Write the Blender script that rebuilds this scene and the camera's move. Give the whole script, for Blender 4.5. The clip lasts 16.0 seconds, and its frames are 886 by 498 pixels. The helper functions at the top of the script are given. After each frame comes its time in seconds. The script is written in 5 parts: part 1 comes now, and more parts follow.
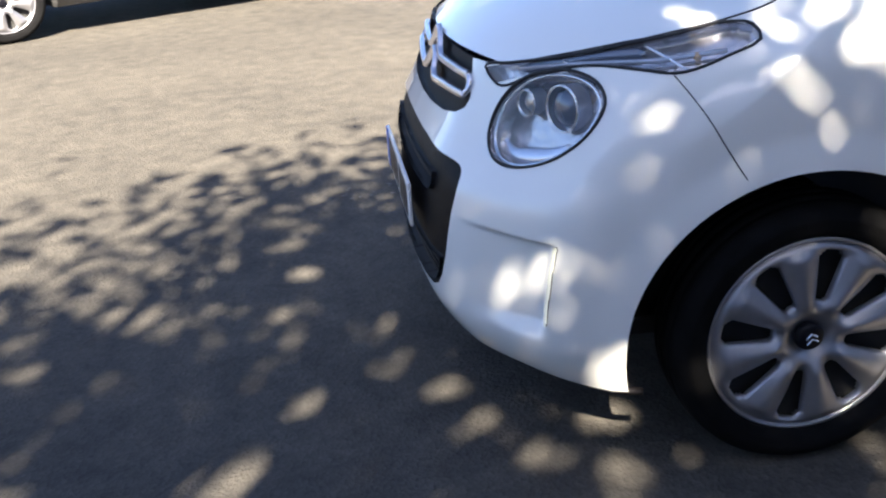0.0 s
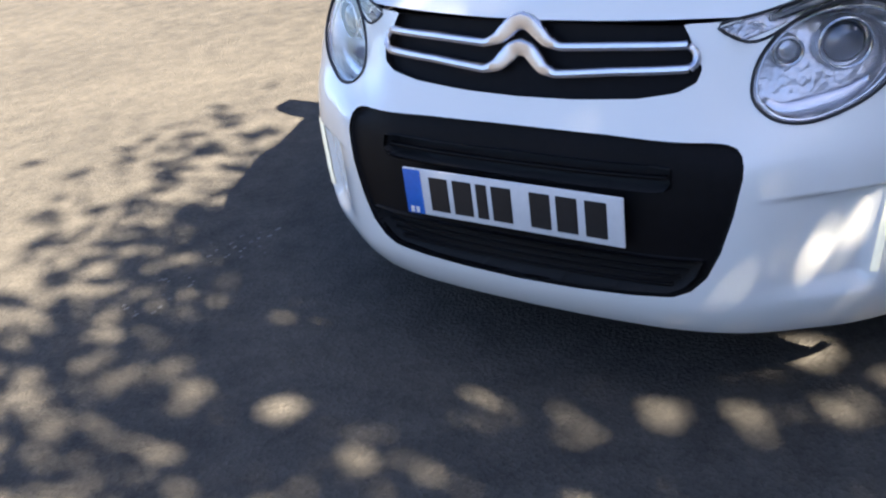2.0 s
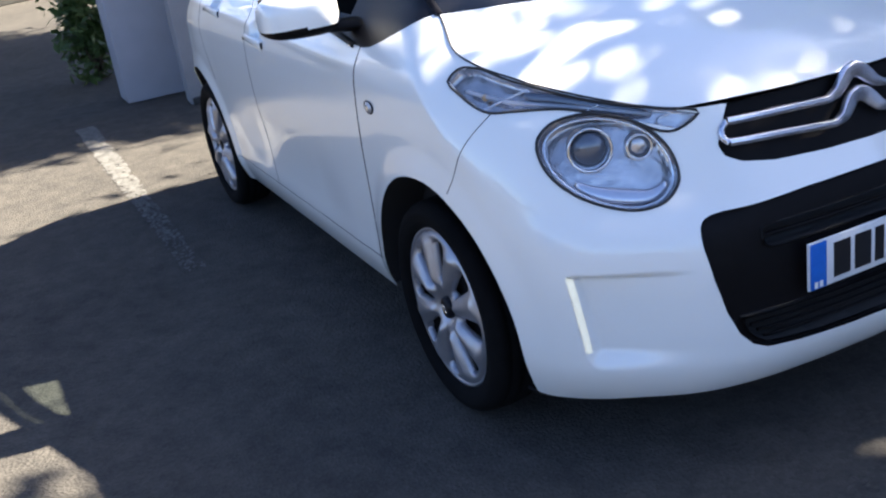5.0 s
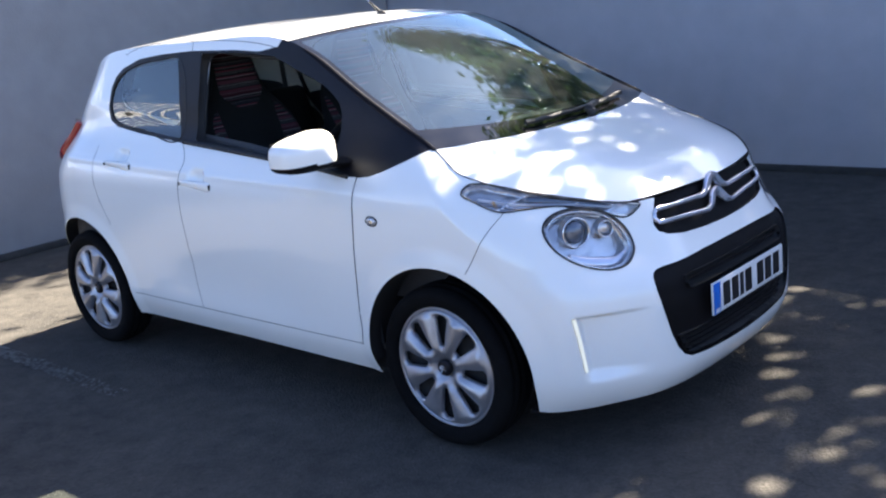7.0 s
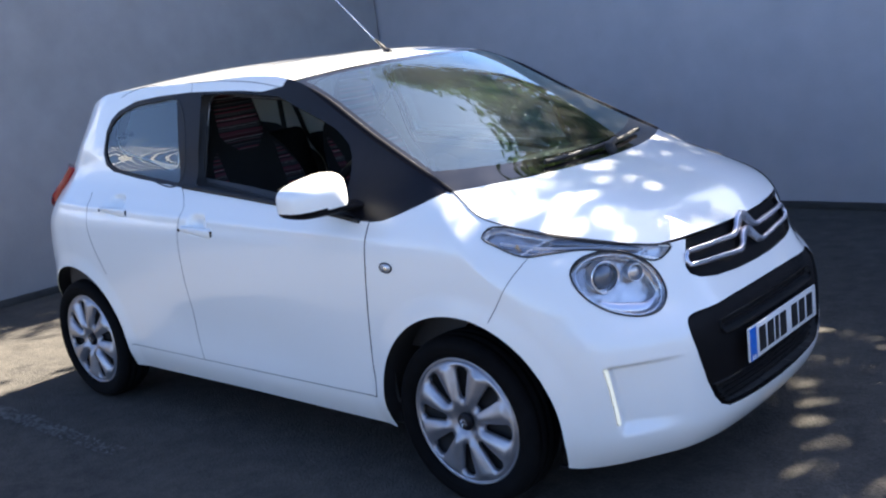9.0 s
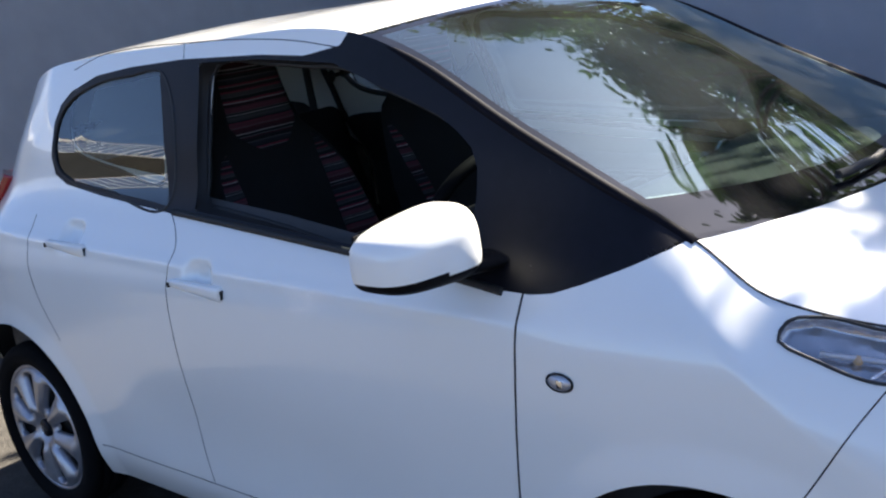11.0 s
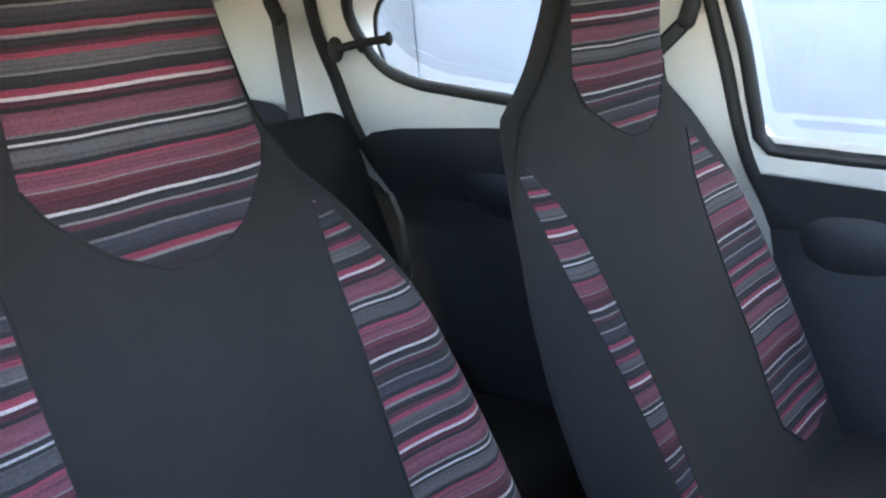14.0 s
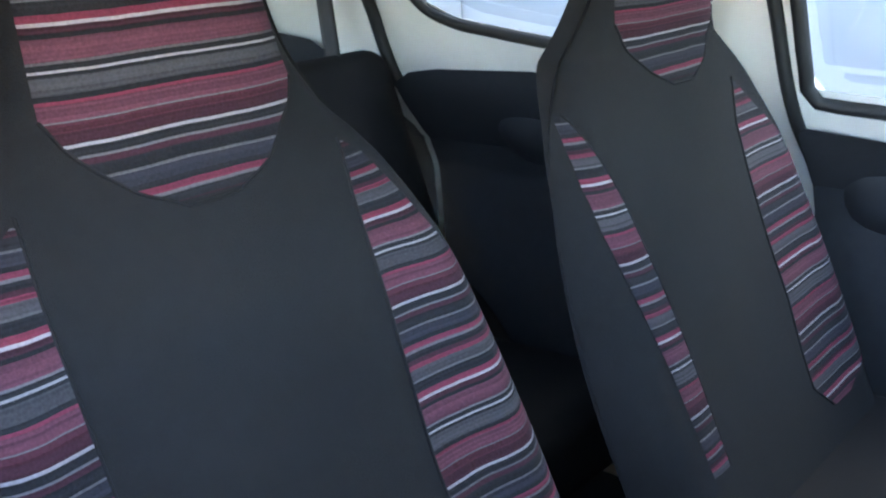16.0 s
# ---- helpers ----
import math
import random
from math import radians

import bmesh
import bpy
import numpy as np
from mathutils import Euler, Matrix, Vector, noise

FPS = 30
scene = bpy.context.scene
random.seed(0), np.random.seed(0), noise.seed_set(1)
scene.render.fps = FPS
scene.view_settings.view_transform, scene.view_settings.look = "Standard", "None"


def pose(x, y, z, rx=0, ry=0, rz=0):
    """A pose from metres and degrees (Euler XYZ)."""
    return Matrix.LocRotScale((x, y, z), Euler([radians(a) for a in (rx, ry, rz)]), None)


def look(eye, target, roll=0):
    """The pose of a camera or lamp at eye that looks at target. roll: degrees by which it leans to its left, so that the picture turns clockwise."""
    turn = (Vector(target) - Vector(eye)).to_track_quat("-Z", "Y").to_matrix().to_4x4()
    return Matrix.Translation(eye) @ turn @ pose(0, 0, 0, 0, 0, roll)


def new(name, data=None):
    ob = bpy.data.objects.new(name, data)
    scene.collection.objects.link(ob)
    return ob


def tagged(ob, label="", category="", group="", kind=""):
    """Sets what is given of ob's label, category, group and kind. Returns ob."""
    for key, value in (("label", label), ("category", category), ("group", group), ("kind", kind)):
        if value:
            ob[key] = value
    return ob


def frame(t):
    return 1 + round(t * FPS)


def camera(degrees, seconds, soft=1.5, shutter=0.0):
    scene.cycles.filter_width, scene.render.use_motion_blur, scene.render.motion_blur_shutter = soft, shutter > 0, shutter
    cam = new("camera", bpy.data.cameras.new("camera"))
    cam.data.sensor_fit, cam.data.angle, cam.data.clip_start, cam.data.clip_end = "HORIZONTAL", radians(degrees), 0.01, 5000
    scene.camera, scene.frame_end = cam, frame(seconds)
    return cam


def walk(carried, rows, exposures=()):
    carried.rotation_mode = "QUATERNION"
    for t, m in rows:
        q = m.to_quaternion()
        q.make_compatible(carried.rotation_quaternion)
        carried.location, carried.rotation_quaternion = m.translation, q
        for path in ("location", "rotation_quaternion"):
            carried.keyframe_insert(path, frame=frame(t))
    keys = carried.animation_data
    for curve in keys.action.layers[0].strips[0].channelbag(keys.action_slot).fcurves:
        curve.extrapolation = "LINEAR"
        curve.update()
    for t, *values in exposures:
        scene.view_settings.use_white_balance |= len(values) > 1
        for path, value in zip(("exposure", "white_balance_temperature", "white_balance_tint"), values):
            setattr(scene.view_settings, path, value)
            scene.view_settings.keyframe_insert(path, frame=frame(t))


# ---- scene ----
cam = camera(47.5, 16.0, soft=2.2, shutter=0.0)
PATH = [
    (0, (2.111, 2.462, 1.286), (1.89, 0.632, 0.512), -3.6),
    (0.5, (2.598, 2.189, 1.258), (1.865, 0.504, 0.469), -2.8),
    (1, (2.944, 1.766, 1.299), (1.969, 0.258, 0.42), -5.8),
    (1.5, (3.269, 1.402, 1.323), (2.063, 0.086, 0.421), -7.5),
    (2, (3.503, 1.018, 1.358), (2.083, -0.055, 0.446), -8.1),
    (2.5, (3.646, 0.577, 1.413), (2.047, -0.203, 0.499), -9.2),
    (3, (3.743, 0.144, 1.418), (1.999, -0.342, 0.568), -9.4),
    (3.5, (3.729, -0.298, 1.417), (1.913, -0.492, 0.602), -9.9),
    (4, (3.631, -0.742, 1.402), (1.806, -0.638, 0.589), -10.2),
    (4.5, (3.449, -1.205, 1.381), (1.661, -0.784, 0.591), -9.9),
    (4.7, (3.366, -1.4, 1.378), (1.625, -0.857, 0.622), -9.5),
    (7, (3.442, -3.075, 1.551), (2.102, -1.679, 1.047), -6.5),
    (7.5, (3.428, -3.17, 1.562), (2.117, -1.729, 1.109), -6.8),
    (8, (3.424, -3.172, 1.556), (2.12, -1.717, 1.131), -6.9),
    (10.5, (2.364, -2.37, 1.508), (1.006, -0.978, 1.042), -7.4),
    (11, (1.908, -2.108, 1.476), (0.596, -0.681, 0.983), -8.1),
    (11.5, (1.458, -1.859, 1.413), (0.247, -0.336, 0.953), -7.4),
    (12, (1.137, -1.556, 1.39), (-0.018, 0.017, 0.948), -7.6),
    (12.2, (1.002, -1.425, 1.399), (-0.117, 0.16, 0.911), -7.0),
    (12.4, (0.895, -1.325, 1.395), (-0.19, 0.272, 0.874), -7.2),
    (12.6, (0.808, -1.239, 1.385), (-0.269, 0.351, 0.825), -7.4),
    (12.8, (0.678, -1.166, 1.383), (-0.314, 0.471, 0.802), -6.8),
    (13, (0.565, -1.082, 1.388), (-0.392, 0.569, 0.789), -5.8),
    (13.2, (0.457, -1.005, 1.385), (-0.485, 0.651, 0.778), -4.4),
    (13.5, (0.363, -0.893, 1.339), (-0.666, 0.722, 0.764), -4.3),
    (14, (0.337, -0.794, 1.303), (-0.899, 0.699, 0.81), -5.6),
    (14.5, (0.332, -0.772, 1.308), (-0.977, 0.683, 0.898), -5.1),
    (15, (0.338, -0.768, 1.305), (-0.985, 0.68, 0.912), -4.9),
    (15.5, (0.345, -0.766, 1.3), (-0.973, 0.649, 0.79), -4.9),
    (16, (0.329, -0.77, 1.299), (-0.951, 0.647, 0.703), -4.1),
]
EXPOSURE = [(0.0, 3.0, 6150, 14), (2.5, 3.1, 6250, 14), (4.5, 2.85, 5950, 14), (7.5, 3.1, 6000, 15), (10.5, 2.65, 5950, 14), (11.5, 2.4, 5950, 14), (12.3, 2.4, 6000, 14), (12.6, 3.9, 6400, 16), (13.0, 6.4, 7900, 17), (13.6, 6.9, 8000, 16), (14.5, 6.6, 7900, 15), (15.4, 6.4, 7700, 14), (16.0, 6.75, 7600, 14)]
walk(cam, [(t, look(eye, target, roll)) for t, eye, target, roll in PATH], EXPOSURE)

# ---- daylight ----
SUN = Vector((0.19, 1.0, 1.0)).normalized()
world = bpy.data.worlds.new("sky")
scene.world = world
world.use_nodes = True
wn = world.node_tree.nodes
sky = wn.new("ShaderNodeTexSky")
sky.sky_type, sky.sun_disc = "NISHITA", False
sky.sun_elevation = math.asin(SUN.z)
sky.air_density, sky.dust_density, sky.ozone_density = 0.65, 1.0, 2.0
sky.sun_rotation = math.atan2(SUN.x, SUN.y)
world.node_tree.links.new(sky.outputs[0], wn["Background"].inputs[0])
wn["Background"].inputs[1].default_value = 0.05
sun_data = bpy.data.lights.new("sun", "SUN")
sun_data.energy, sun_data.angle, sun_data.color = 5.0, radians(0.53), (1.0, 0.88, 0.66)
sun = new("sun", sun_data)
sun.matrix_world = look(SUN * 30, (0, 0, 0))


# ---- materials ----
def material(name):
    m = bpy.data.materials.new(name)
    m.use_nodes = True
    nt = m.node_tree
    return m, nt, nt.nodes["Principled BSDF"]


def plain(name, colour, rough=0.5, metal=0.0, vary=0.12, scale=30.0, bump=0.0, bump_scale=300.0, coat=0.0, rough_vary=0.1, spec=0.5):
    """A surface with two scales of colour change, uneven gloss and fine relief."""
    m, nt, b = material(name)
    co = nt.nodes.new("ShaderNodeTexCoord")
    n1 = nt.nodes.new("ShaderNodeTexNoise")
    n2 = nt.nodes.new("ShaderNodeTexNoise")
    n1.inputs["Scale"].default_value, n1.inputs["Detail"].default_value = scale, 4
    n2.inputs["Scale"].default_value, n2.inputs["Detail"].default_value = scale * 0.09, 3
    for n in (n1, n2):
        nt.links.new(co.outputs["Object"], n.inputs["Vector"])
    add = nt.nodes.new("ShaderNodeMath")
    add.operation = "ADD"
    nt.links.new(n1.outputs[0], add.inputs[0])
    nt.links.new(n2.outputs[0], add.inputs[1])
    ramp = nt.nodes.new("ShaderNodeMapRange")
    ramp.inputs["From Min"].default_value, ramp.inputs["From Max"].default_value = 0.7, 1.3
    nt.links.new(add.outputs[0], ramp.inputs["Value"])
    mix = nt.nodes.new("ShaderNodeMix")
    mix.data_type = "RGBA"
    mix.inputs["A"].default_value = (*[c * (1 - vary) for c in colour], 1)
    mix.inputs["B"].default_value = (*[min(1, c * (1 + vary)) for c in colour], 1)
    nt.links.new(ramp.outputs[0], mix.inputs["Factor"])
    nt.links.new(mix.outputs["Result"], b.inputs["Base Color"])
    rr = nt.nodes.new("ShaderNodeMapRange")
    rr.inputs["To Min"].default_value = max(0.0, rough * (1 - rough_vary))
    rr.inputs["To Max"].default_value = min(1.0, rough * (1 + rough_vary))
    nt.links.new(n1.outputs[0], rr.inputs["Value"])
    nt.links.new(rr.outputs[0], b.inputs["Roughness"])
    b.inputs["Metallic"].default_value = metal
    b.inputs["Coat Weight"].default_value = coat
    b.inputs["Coat Roughness"].default_value = 0.03
    b.inputs["Specular IOR Level"].default_value = spec
    if bump:
        n3 = nt.nodes.new("ShaderNodeTexNoise")
        n3.inputs["Scale"].default_value = bump_scale
        nt.links.new(co.outputs["Object"], n3.inputs["Vector"])
        bp = nt.nodes.new("ShaderNodeBump")
        bp.inputs["Strength"].default_value, bp.inputs["Distance"].default_value = bump, 0.004
        nt.links.new(n3.outputs[0], bp.inputs["Height"])
        nt.links.new(bp.outputs[0], b.inputs["Normal"])
    return m


def pane(name, tint, gloss_rough=0.0, ior=1.5, dust=0.0, sheen=(1, 1, 1)):
    """Thin glass: clear along the ray, with a mirror gloss that grows at grazing angles."""
    m, nt, b = material(name)
    nt.nodes.remove(b)
    out = nt.nodes["Material Output"]
    tr = nt.nodes.new("ShaderNodeBsdfTransparent")
    tr.inputs[0].default_value = (*tint, 1)
    gl = nt.nodes.new("ShaderNodeBsdfGlossy")
    gl.inputs["Roughness"].default_value = gloss_rough
    gl.inputs["Color"].default_value = (*sheen, 1)
    lw, pw, fr = nt.nodes.new("ShaderNodeLayerWeight"), nt.nodes.new("ShaderNodeMath"), nt.nodes.new("ShaderNodeMath")
    f0 = ((ior - 1) / (ior + 1)) ** 2
    lw.inputs[0].default_value = 0.5
    pw.operation, pw.inputs[1].default_value = "POWER", 5.0
    fr.operation, fr.inputs[1].default_value, fr.inputs[2].default_value = "MULTIPLY_ADD", 1 - f0, f0
    nt.links.new(lw.outputs["Facing"], pw.inputs[0])
    nt.links.new(pw.outputs[0], fr.inputs[0])
    mx = nt.nodes.new("ShaderNodeMixShader")
    nt.links.new(fr.outputs[0], mx.inputs[0])
    nt.links.new(tr.outputs[0], mx.inputs[1])
    nt.links.new(gl.outputs[0], mx.inputs[2])
    if dust:
        df, nz, md = nt.nodes.new("ShaderNodeBsdfDiffuse"), nt.nodes.new("ShaderNodeTexNoise"), nt.nodes.new("ShaderNodeMixShader")
        co, mr = nt.nodes.new("ShaderNodeTexCoord"), nt.nodes.new("ShaderNodeMapRange")
        df.inputs[0].default_value = (0.62, 0.66, 0.62, 1)
        nz.inputs["Scale"].default_value, nz.inputs["Detail"].default_value = 5.0, 5
        nt.links.new(co.outputs["Object"], nz.inputs["Vector"])
        nt.links.new(nz.outputs[0], mr.inputs["Value"])
        mr.inputs["From Min"].default_value, mr.inputs["From Max"].default_value = 0.25, 0.75
        mr.inputs["To Min"].default_value, mr.inputs["To Max"].default_value = dust * 0.5, dust * 1.5
        nt.links.new(mr.outputs[0], md.inputs[0])
        nt.links.new(mx.outputs[0], md.inputs[1])
        nt.links.new(df.outputs[0], md.inputs[2])
        mx = md
    nt.links.new(mx.outputs[0], out.inputs[0])
    return m


CAR_WHITE = plain("white_car_paint", (0.86, 0.86, 0.825), 0.28, vary=0.012, scale=3, coat=1.0, rough_vary=0.03)
BLACK_GLOSS = plain("satin_black_trim", (0.0055, 0.0055, 0.009), 0.42, vary=0.3, scale=40, bump=0.05, bump_scale=900, spec=0.20)
PILLAR_BLACK = plain("soft_black_pillar_trim", (0.0055, 0.0055, 0.009), 0.6, vary=0.3, scale=40, bump=0.05, bump_scale=900, spec=0.07)
BLACK_GLASS = plain("black_printed_glass", (0.008, 0.008, 0.009), 0.03, vary=0.2, scale=30, rough_vary=0.2)
BLACK_PLASTIC = plain("grained_black_plastic", (0.0045, 0.004, 0.0048), 0.5, vary=0.3, scale=60, bump=0.25, bump_scale=700, spec=0.12)
DARK_VOID = plain("dark_underbody", (0.012, 0.012, 0.013), 0.8, vary=0.4, scale=20)
RUBBER = plain("black_rubber_seal", (0.010, 0.010, 0.011), 0.6, vary=0.3, scale=80)
TYRE = plain("dusty_black_tyre", (0.0055, 0.0055, 0.006), 0.9, vary=0.45, scale=25, bump=0.3, bump_scale=250, spec=0.08)
SILVER = plain("silver_wheel_lacquer", (0.41, 0.41, 0.44), 0.40, metal=0.8, vary=0.12, scale=30, rough_vary=0.3)
CHROME = plain("polished_chrome", (0.82, 0.83, 0.86), 0.08, metal=1.0, vary=0.04, scale=20)
REFLECTOR = plain("lamp_reflector", (0.56, 0.54, 0.55), 0.20, metal=0.75, vary=0.3, scale=25, bump=0.7, bump_scale=42)
LENS_GREY = plain("smoked_projector_lens", (0.09, 0.10, 0.13), 0.12, metal=0.5, vary=0.1, scale=60, coat=1.0)
BAR_SILVER = plain("satin_silver_grille_bar", (0.66, 0.66, 0.72), 0.26, metal=0.9, vary=0.05, scale=40)
LAMP_BEZEL = plain("grey_lamp_bezel", (0.45, 0.46, 0.50), 0.3, metal=0.6, vary=0.15, scale=40)
AMBER = plain("amber_bulb", (0.50, 0.32, 0.16), 0.25, vary=0.15, scale=60)
RED_LENS = plain("red_tail_lens", (0.26, 0.006, 0.012), 0.12, vary=0.15, scale=60, coat=1.0)
DRL_WHITE = plain("clear_white_light_strip", (0.86, 0.85, 0.66), 0.12, vary=0.05, scale=60, coat=1.0)
DRL_WHITE.node_tree.nodes["Principled BSDF"].inputs["Emission Color"].default_value = (1.0, 0.97, 0.80, 1)
DRL_WHITE.node_tree.nodes["Principled BSDF"].inputs["Emission Strength"].default_value = 0.05
LAMP_GLASS = pane("clear_lamp_lens", (0.95, 0.96, 0.97))
GLASS = pane("green_tinted_windscreen", (0.52, 0.61, 0.57), gloss_rough=0.022, ior=2.55, dust=0.015, sheen=(0.76, 0.95, 1.0))
SIDE_GLASS = pane("tinted_side_glass", (0.50, 0.57, 0.555), ior=1.9)
PLATE_WHITE = plain("reflective_plate_white", (0.72, 0.72, 0.72), 0.35, vary=0.05, scale=60)
PLATE_BLUE = plain("plate_blue_band", (0.02, 0.13, 0.52), 0.35, vary=0.1, scale=80)
PLATE_INK = plain("plate_black_ink", (0.012, 0.012, 0.014), 0.4, vary=0.3, scale=80)
INNER_WHITE = plain("cream_white_inner_paint", (0.74, 0.72, 0.68), 0.38, vary=0.05, scale=8)
DARK_FABRIC = plain("charcoal_seat_cloth", (0.0108, 0.0108, 0.0113), 0.9, spec=0.22, vary=0.25, scale=60, bump=0.35, bump_scale=900)
CARD = plain("black_door_card", (0.023, 0.024, 0.028), 0.6, vary=0.25, scale=50, bump=0.3, bump_scale=700)
DASH = plain("grained_dashboard", (0.020, 0.021, 0.024), 0.55, vary=0.2, scale=40, bump=0.3, bump_scale=600)
WHEEL_RIM = plain("worn_black_wheel_rim", (0.0045, 0.0045, 0.0055), 0.75, vary=0.15, scale=60, spec=0.05)
LINING = plain("pale_roof_lining", (0.45, 0.44, 0.42), 0.95, vary=0.08, scale=30, bump=0.2, bump_scale=500)
BELT = plain("black_belt_webbing", (0.02, 0.02, 0.022), 0.7, vary=0.2, scale=200)
PAPER = plain("white_paper", (0.75, 0.75, 0.73), 0.6, vary=0.04, scale=40)
BARK = plain("rough_brown_bark", (0.10, 0.075, 0.055), 0.9, vary=0.45, scale=12, bump=0.8, bump_scale=40)
BLACK_PAINT = plain("black_car_paint", (0.012, 0.012, 0.014), 0.25, vary=0.2, scale=9, coat=1.0)
RAIL_WHITE = plain("white_painted_railing", (0.72, 0.72, 0.70), 0.5, vary=0.1, scale=20)
BANK = plain("dark_brick_bank", (0.040, 0.038, 0.032), 0.9, vary=0.4, scale=6, bump=0.6, bump_scale=20)


def striped_cloth(name, bright, period):
    """Woven bands of charcoal, maroon, rose and grey with thin pale threads, running across; one bright thread lies at the height bright."""
    m, nt, b = material(name)
    L, N = nt.links.new, nt.nodes.new
    co, sep = N("ShaderNodeTexCoord"), N("ShaderNodeSeparateXYZ")
    L(co.outputs["Object"], sep.inputs[0])

    def maths(op, *vals):
        n = N("ShaderNodeMath")
        n.operation = op
        for k, v in enumerate(vals):
            if isinstance(v, (int, float)):
                n.inputs[k].default_value = v
            else:
                L(v, n.inputs[k])
        return n.outputs[0]

    wob = N("ShaderNodeTexNoise")
    wob.inputs["Scale"].default_value, wob.inputs["Detail"].default_value = 9, 3
    L(co.outputs["Object"], wob.inputs["Vector"])
    z = maths("MULTIPLY_ADD", maths("SUBTRACT", wob.outputs[0], 0.5), 0.006, sep.outputs["Z"])
    turns = maths("DIVIDE", maths("SUBTRACT", z, bright - 0.302 * period), period)
    u = maths("FRACT", turns)
    BLACK, MAROON, ROSE, RED, GREY, PALE, WHITE = (.012, .012, .014), (.032, .011, .016), (.080, .027, .038), (.12, .021, .036), (.040, .039, .042), (.085, .081, .084), (.21, .195, .20)
    seq = [(0, BLACK), (.035, PALE), (.05, RED), (.075, BLACK), (.10, (.020, .020, .026)), (.155, PALE), (.166, BLACK), (.215, MAROON), (.245, PALE), (.257, BLACK), (.295, WHITE), (.312, MAROON), (.36, (.05, .014, .02)), (.40, PALE),
           (.41, ROSE), (.475, RED), (.49, BLACK), (.515, GREY), (.585, BLACK), (.60, WHITE), (.612, BLACK), (.635, PALE), (.645, ROSE), (.735, BLACK), (.755, MAROON), (.785, WHITE), (.797, RED), (.83, BLACK), (.885, PALE), (.898, GREY), (.95, RED), (.975, MAROON)]
    ramp = N("ShaderNodeValToRGB")
    ramp.color_ramp.interpolation = "CONSTANT"
    el = ramp.color_ramp.elements
    el[0].position, el[0].color = seq[0][0], (*seq[0][1], 1)
    el[1].position, el[1].color = seq[1][0], (*seq[1][1], 1)
    for p, c in seq[2:]:
        e = el.new(p)
        e.color = (*c, 1)
    L(u, ramp.inputs[0])
    # single yarns inside the bands
    yarn = N("ShaderNodeTexWhiteNoise")
    yarn.noise_dimensions = "1D"
    L(maths("FLOOR", maths("MULTIPLY", z, 560.0)), yarn.inputs["W"])
    nz = N("ShaderNodeTexNoise")
    nz.inputs["Scale"].default_value = 420
    L(co.outputs["Object"], nz.inputs["Vector"])
    mr = N("ShaderNodeMapRange")
    mr.inputs["To Min"].default_value, mr.inputs["To Max"].default_value = 0.55, 1.45
    L(maths("MULTIPLY_ADD", maths("SUBTRACT", yarn.outputs["Value"], 0.5), 0.55, nz.outputs[0]), mr.inputs["Value"])
    fin = N("ShaderNodeMix")
    fin.data_type, fin.blend_type = "RGBA", "MULTIPLY"
    fin.inputs["Factor"].default_value = 1.0
    L(ramp.outputs[0], fin.inputs["A"])
    L(mr.outputs[0], fin.inputs["B"])
    L(fin.outputs["Result"], b.inputs["Base Color"])
    b.inputs["Roughness"].default_value, b.inputs["Specular IOR Level"].default_value = 0.9, 0.2
    bp = N("ShaderNodeBump")
    bp.inputs["Strength"].default_value, bp.inputs["Distance"].default_value = 0.4, 0.002
    L(nz.outputs[0], bp.inputs["Height"])
    L(bp.outputs[0], b.inputs["Normal"])
    return m


STRIPES_HEAD = striped_cloth("striped_headrest_cloth", 1.170, .178)
STRIPES_DRIVER = striped_cloth("striped_driver_seat_cloth", .982, .150)
STRIPES_PASSENGER = striped_cloth("striped_passenger_seat_cloth", .952, .167)


def leaf_material(name, a, b_):
    m, nt, b = material(name)
    geo = nt.nodes.new("ShaderNodeNewGeometry")
    mix = nt.nodes.new("ShaderNodeMix")
    mix.data_type = "RGBA"
    mix.inputs["A"].default_value, mix.inputs["B"].default_value = (*a, 1), (*b_, 1)
    nt.links.new(geo.outputs["Random Per Island"], mix.inputs["Factor"])
    nt.links.new(mix.outputs["Result"], b.inputs["Base Color"])
    b.inputs["Roughness"].default_value = 0.45
    tl = nt.nodes.new("ShaderNodeBsdfTranslucent")
    nt.links.new(mix.outputs["Result"], tl.inputs[0])
    ms = nt.nodes.new("ShaderNodeMixShader")
    ms.inputs[0].default_value = 0.3
    nt.links.new(b.outputs[0], ms.inputs[1])
    nt.links.new(tl.outputs[0], ms.inputs[2])
    nt.links.new(ms.outputs[0], nt.nodes["Material Output"].inputs[0])
    return m


LEAF = leaf_material("green_leaves", (0.045, 0.085, 0.020), (0.10, 0.16, 0.045))


# ---- mesh helpers ----
def mesh_object(name, verts, faces, mat, parent=None, label="", normals=None, smooth=True):
    """One mesh object; under parent it is a part of it."""
    me = bpy.data.meshes.new(name)
    me.from_pydata([tuple(map(float, v)) for v in verts], [], [tuple(map(int, f)) for f in faces])
    me.materials.append(mat)
    if smooth:
        me.polygons.foreach_set("use_smooth", [True] * len(me.polygons))
    if normals is not None:
        me.normals_split_custom_set_from_vertices([tuple(map(float, n)) for n in normals])
    me.update()
    ob = new(name, me)
    if parent is not None:
        ob.parent = parent
    if label:
        tagged(ob, label)
    return ob


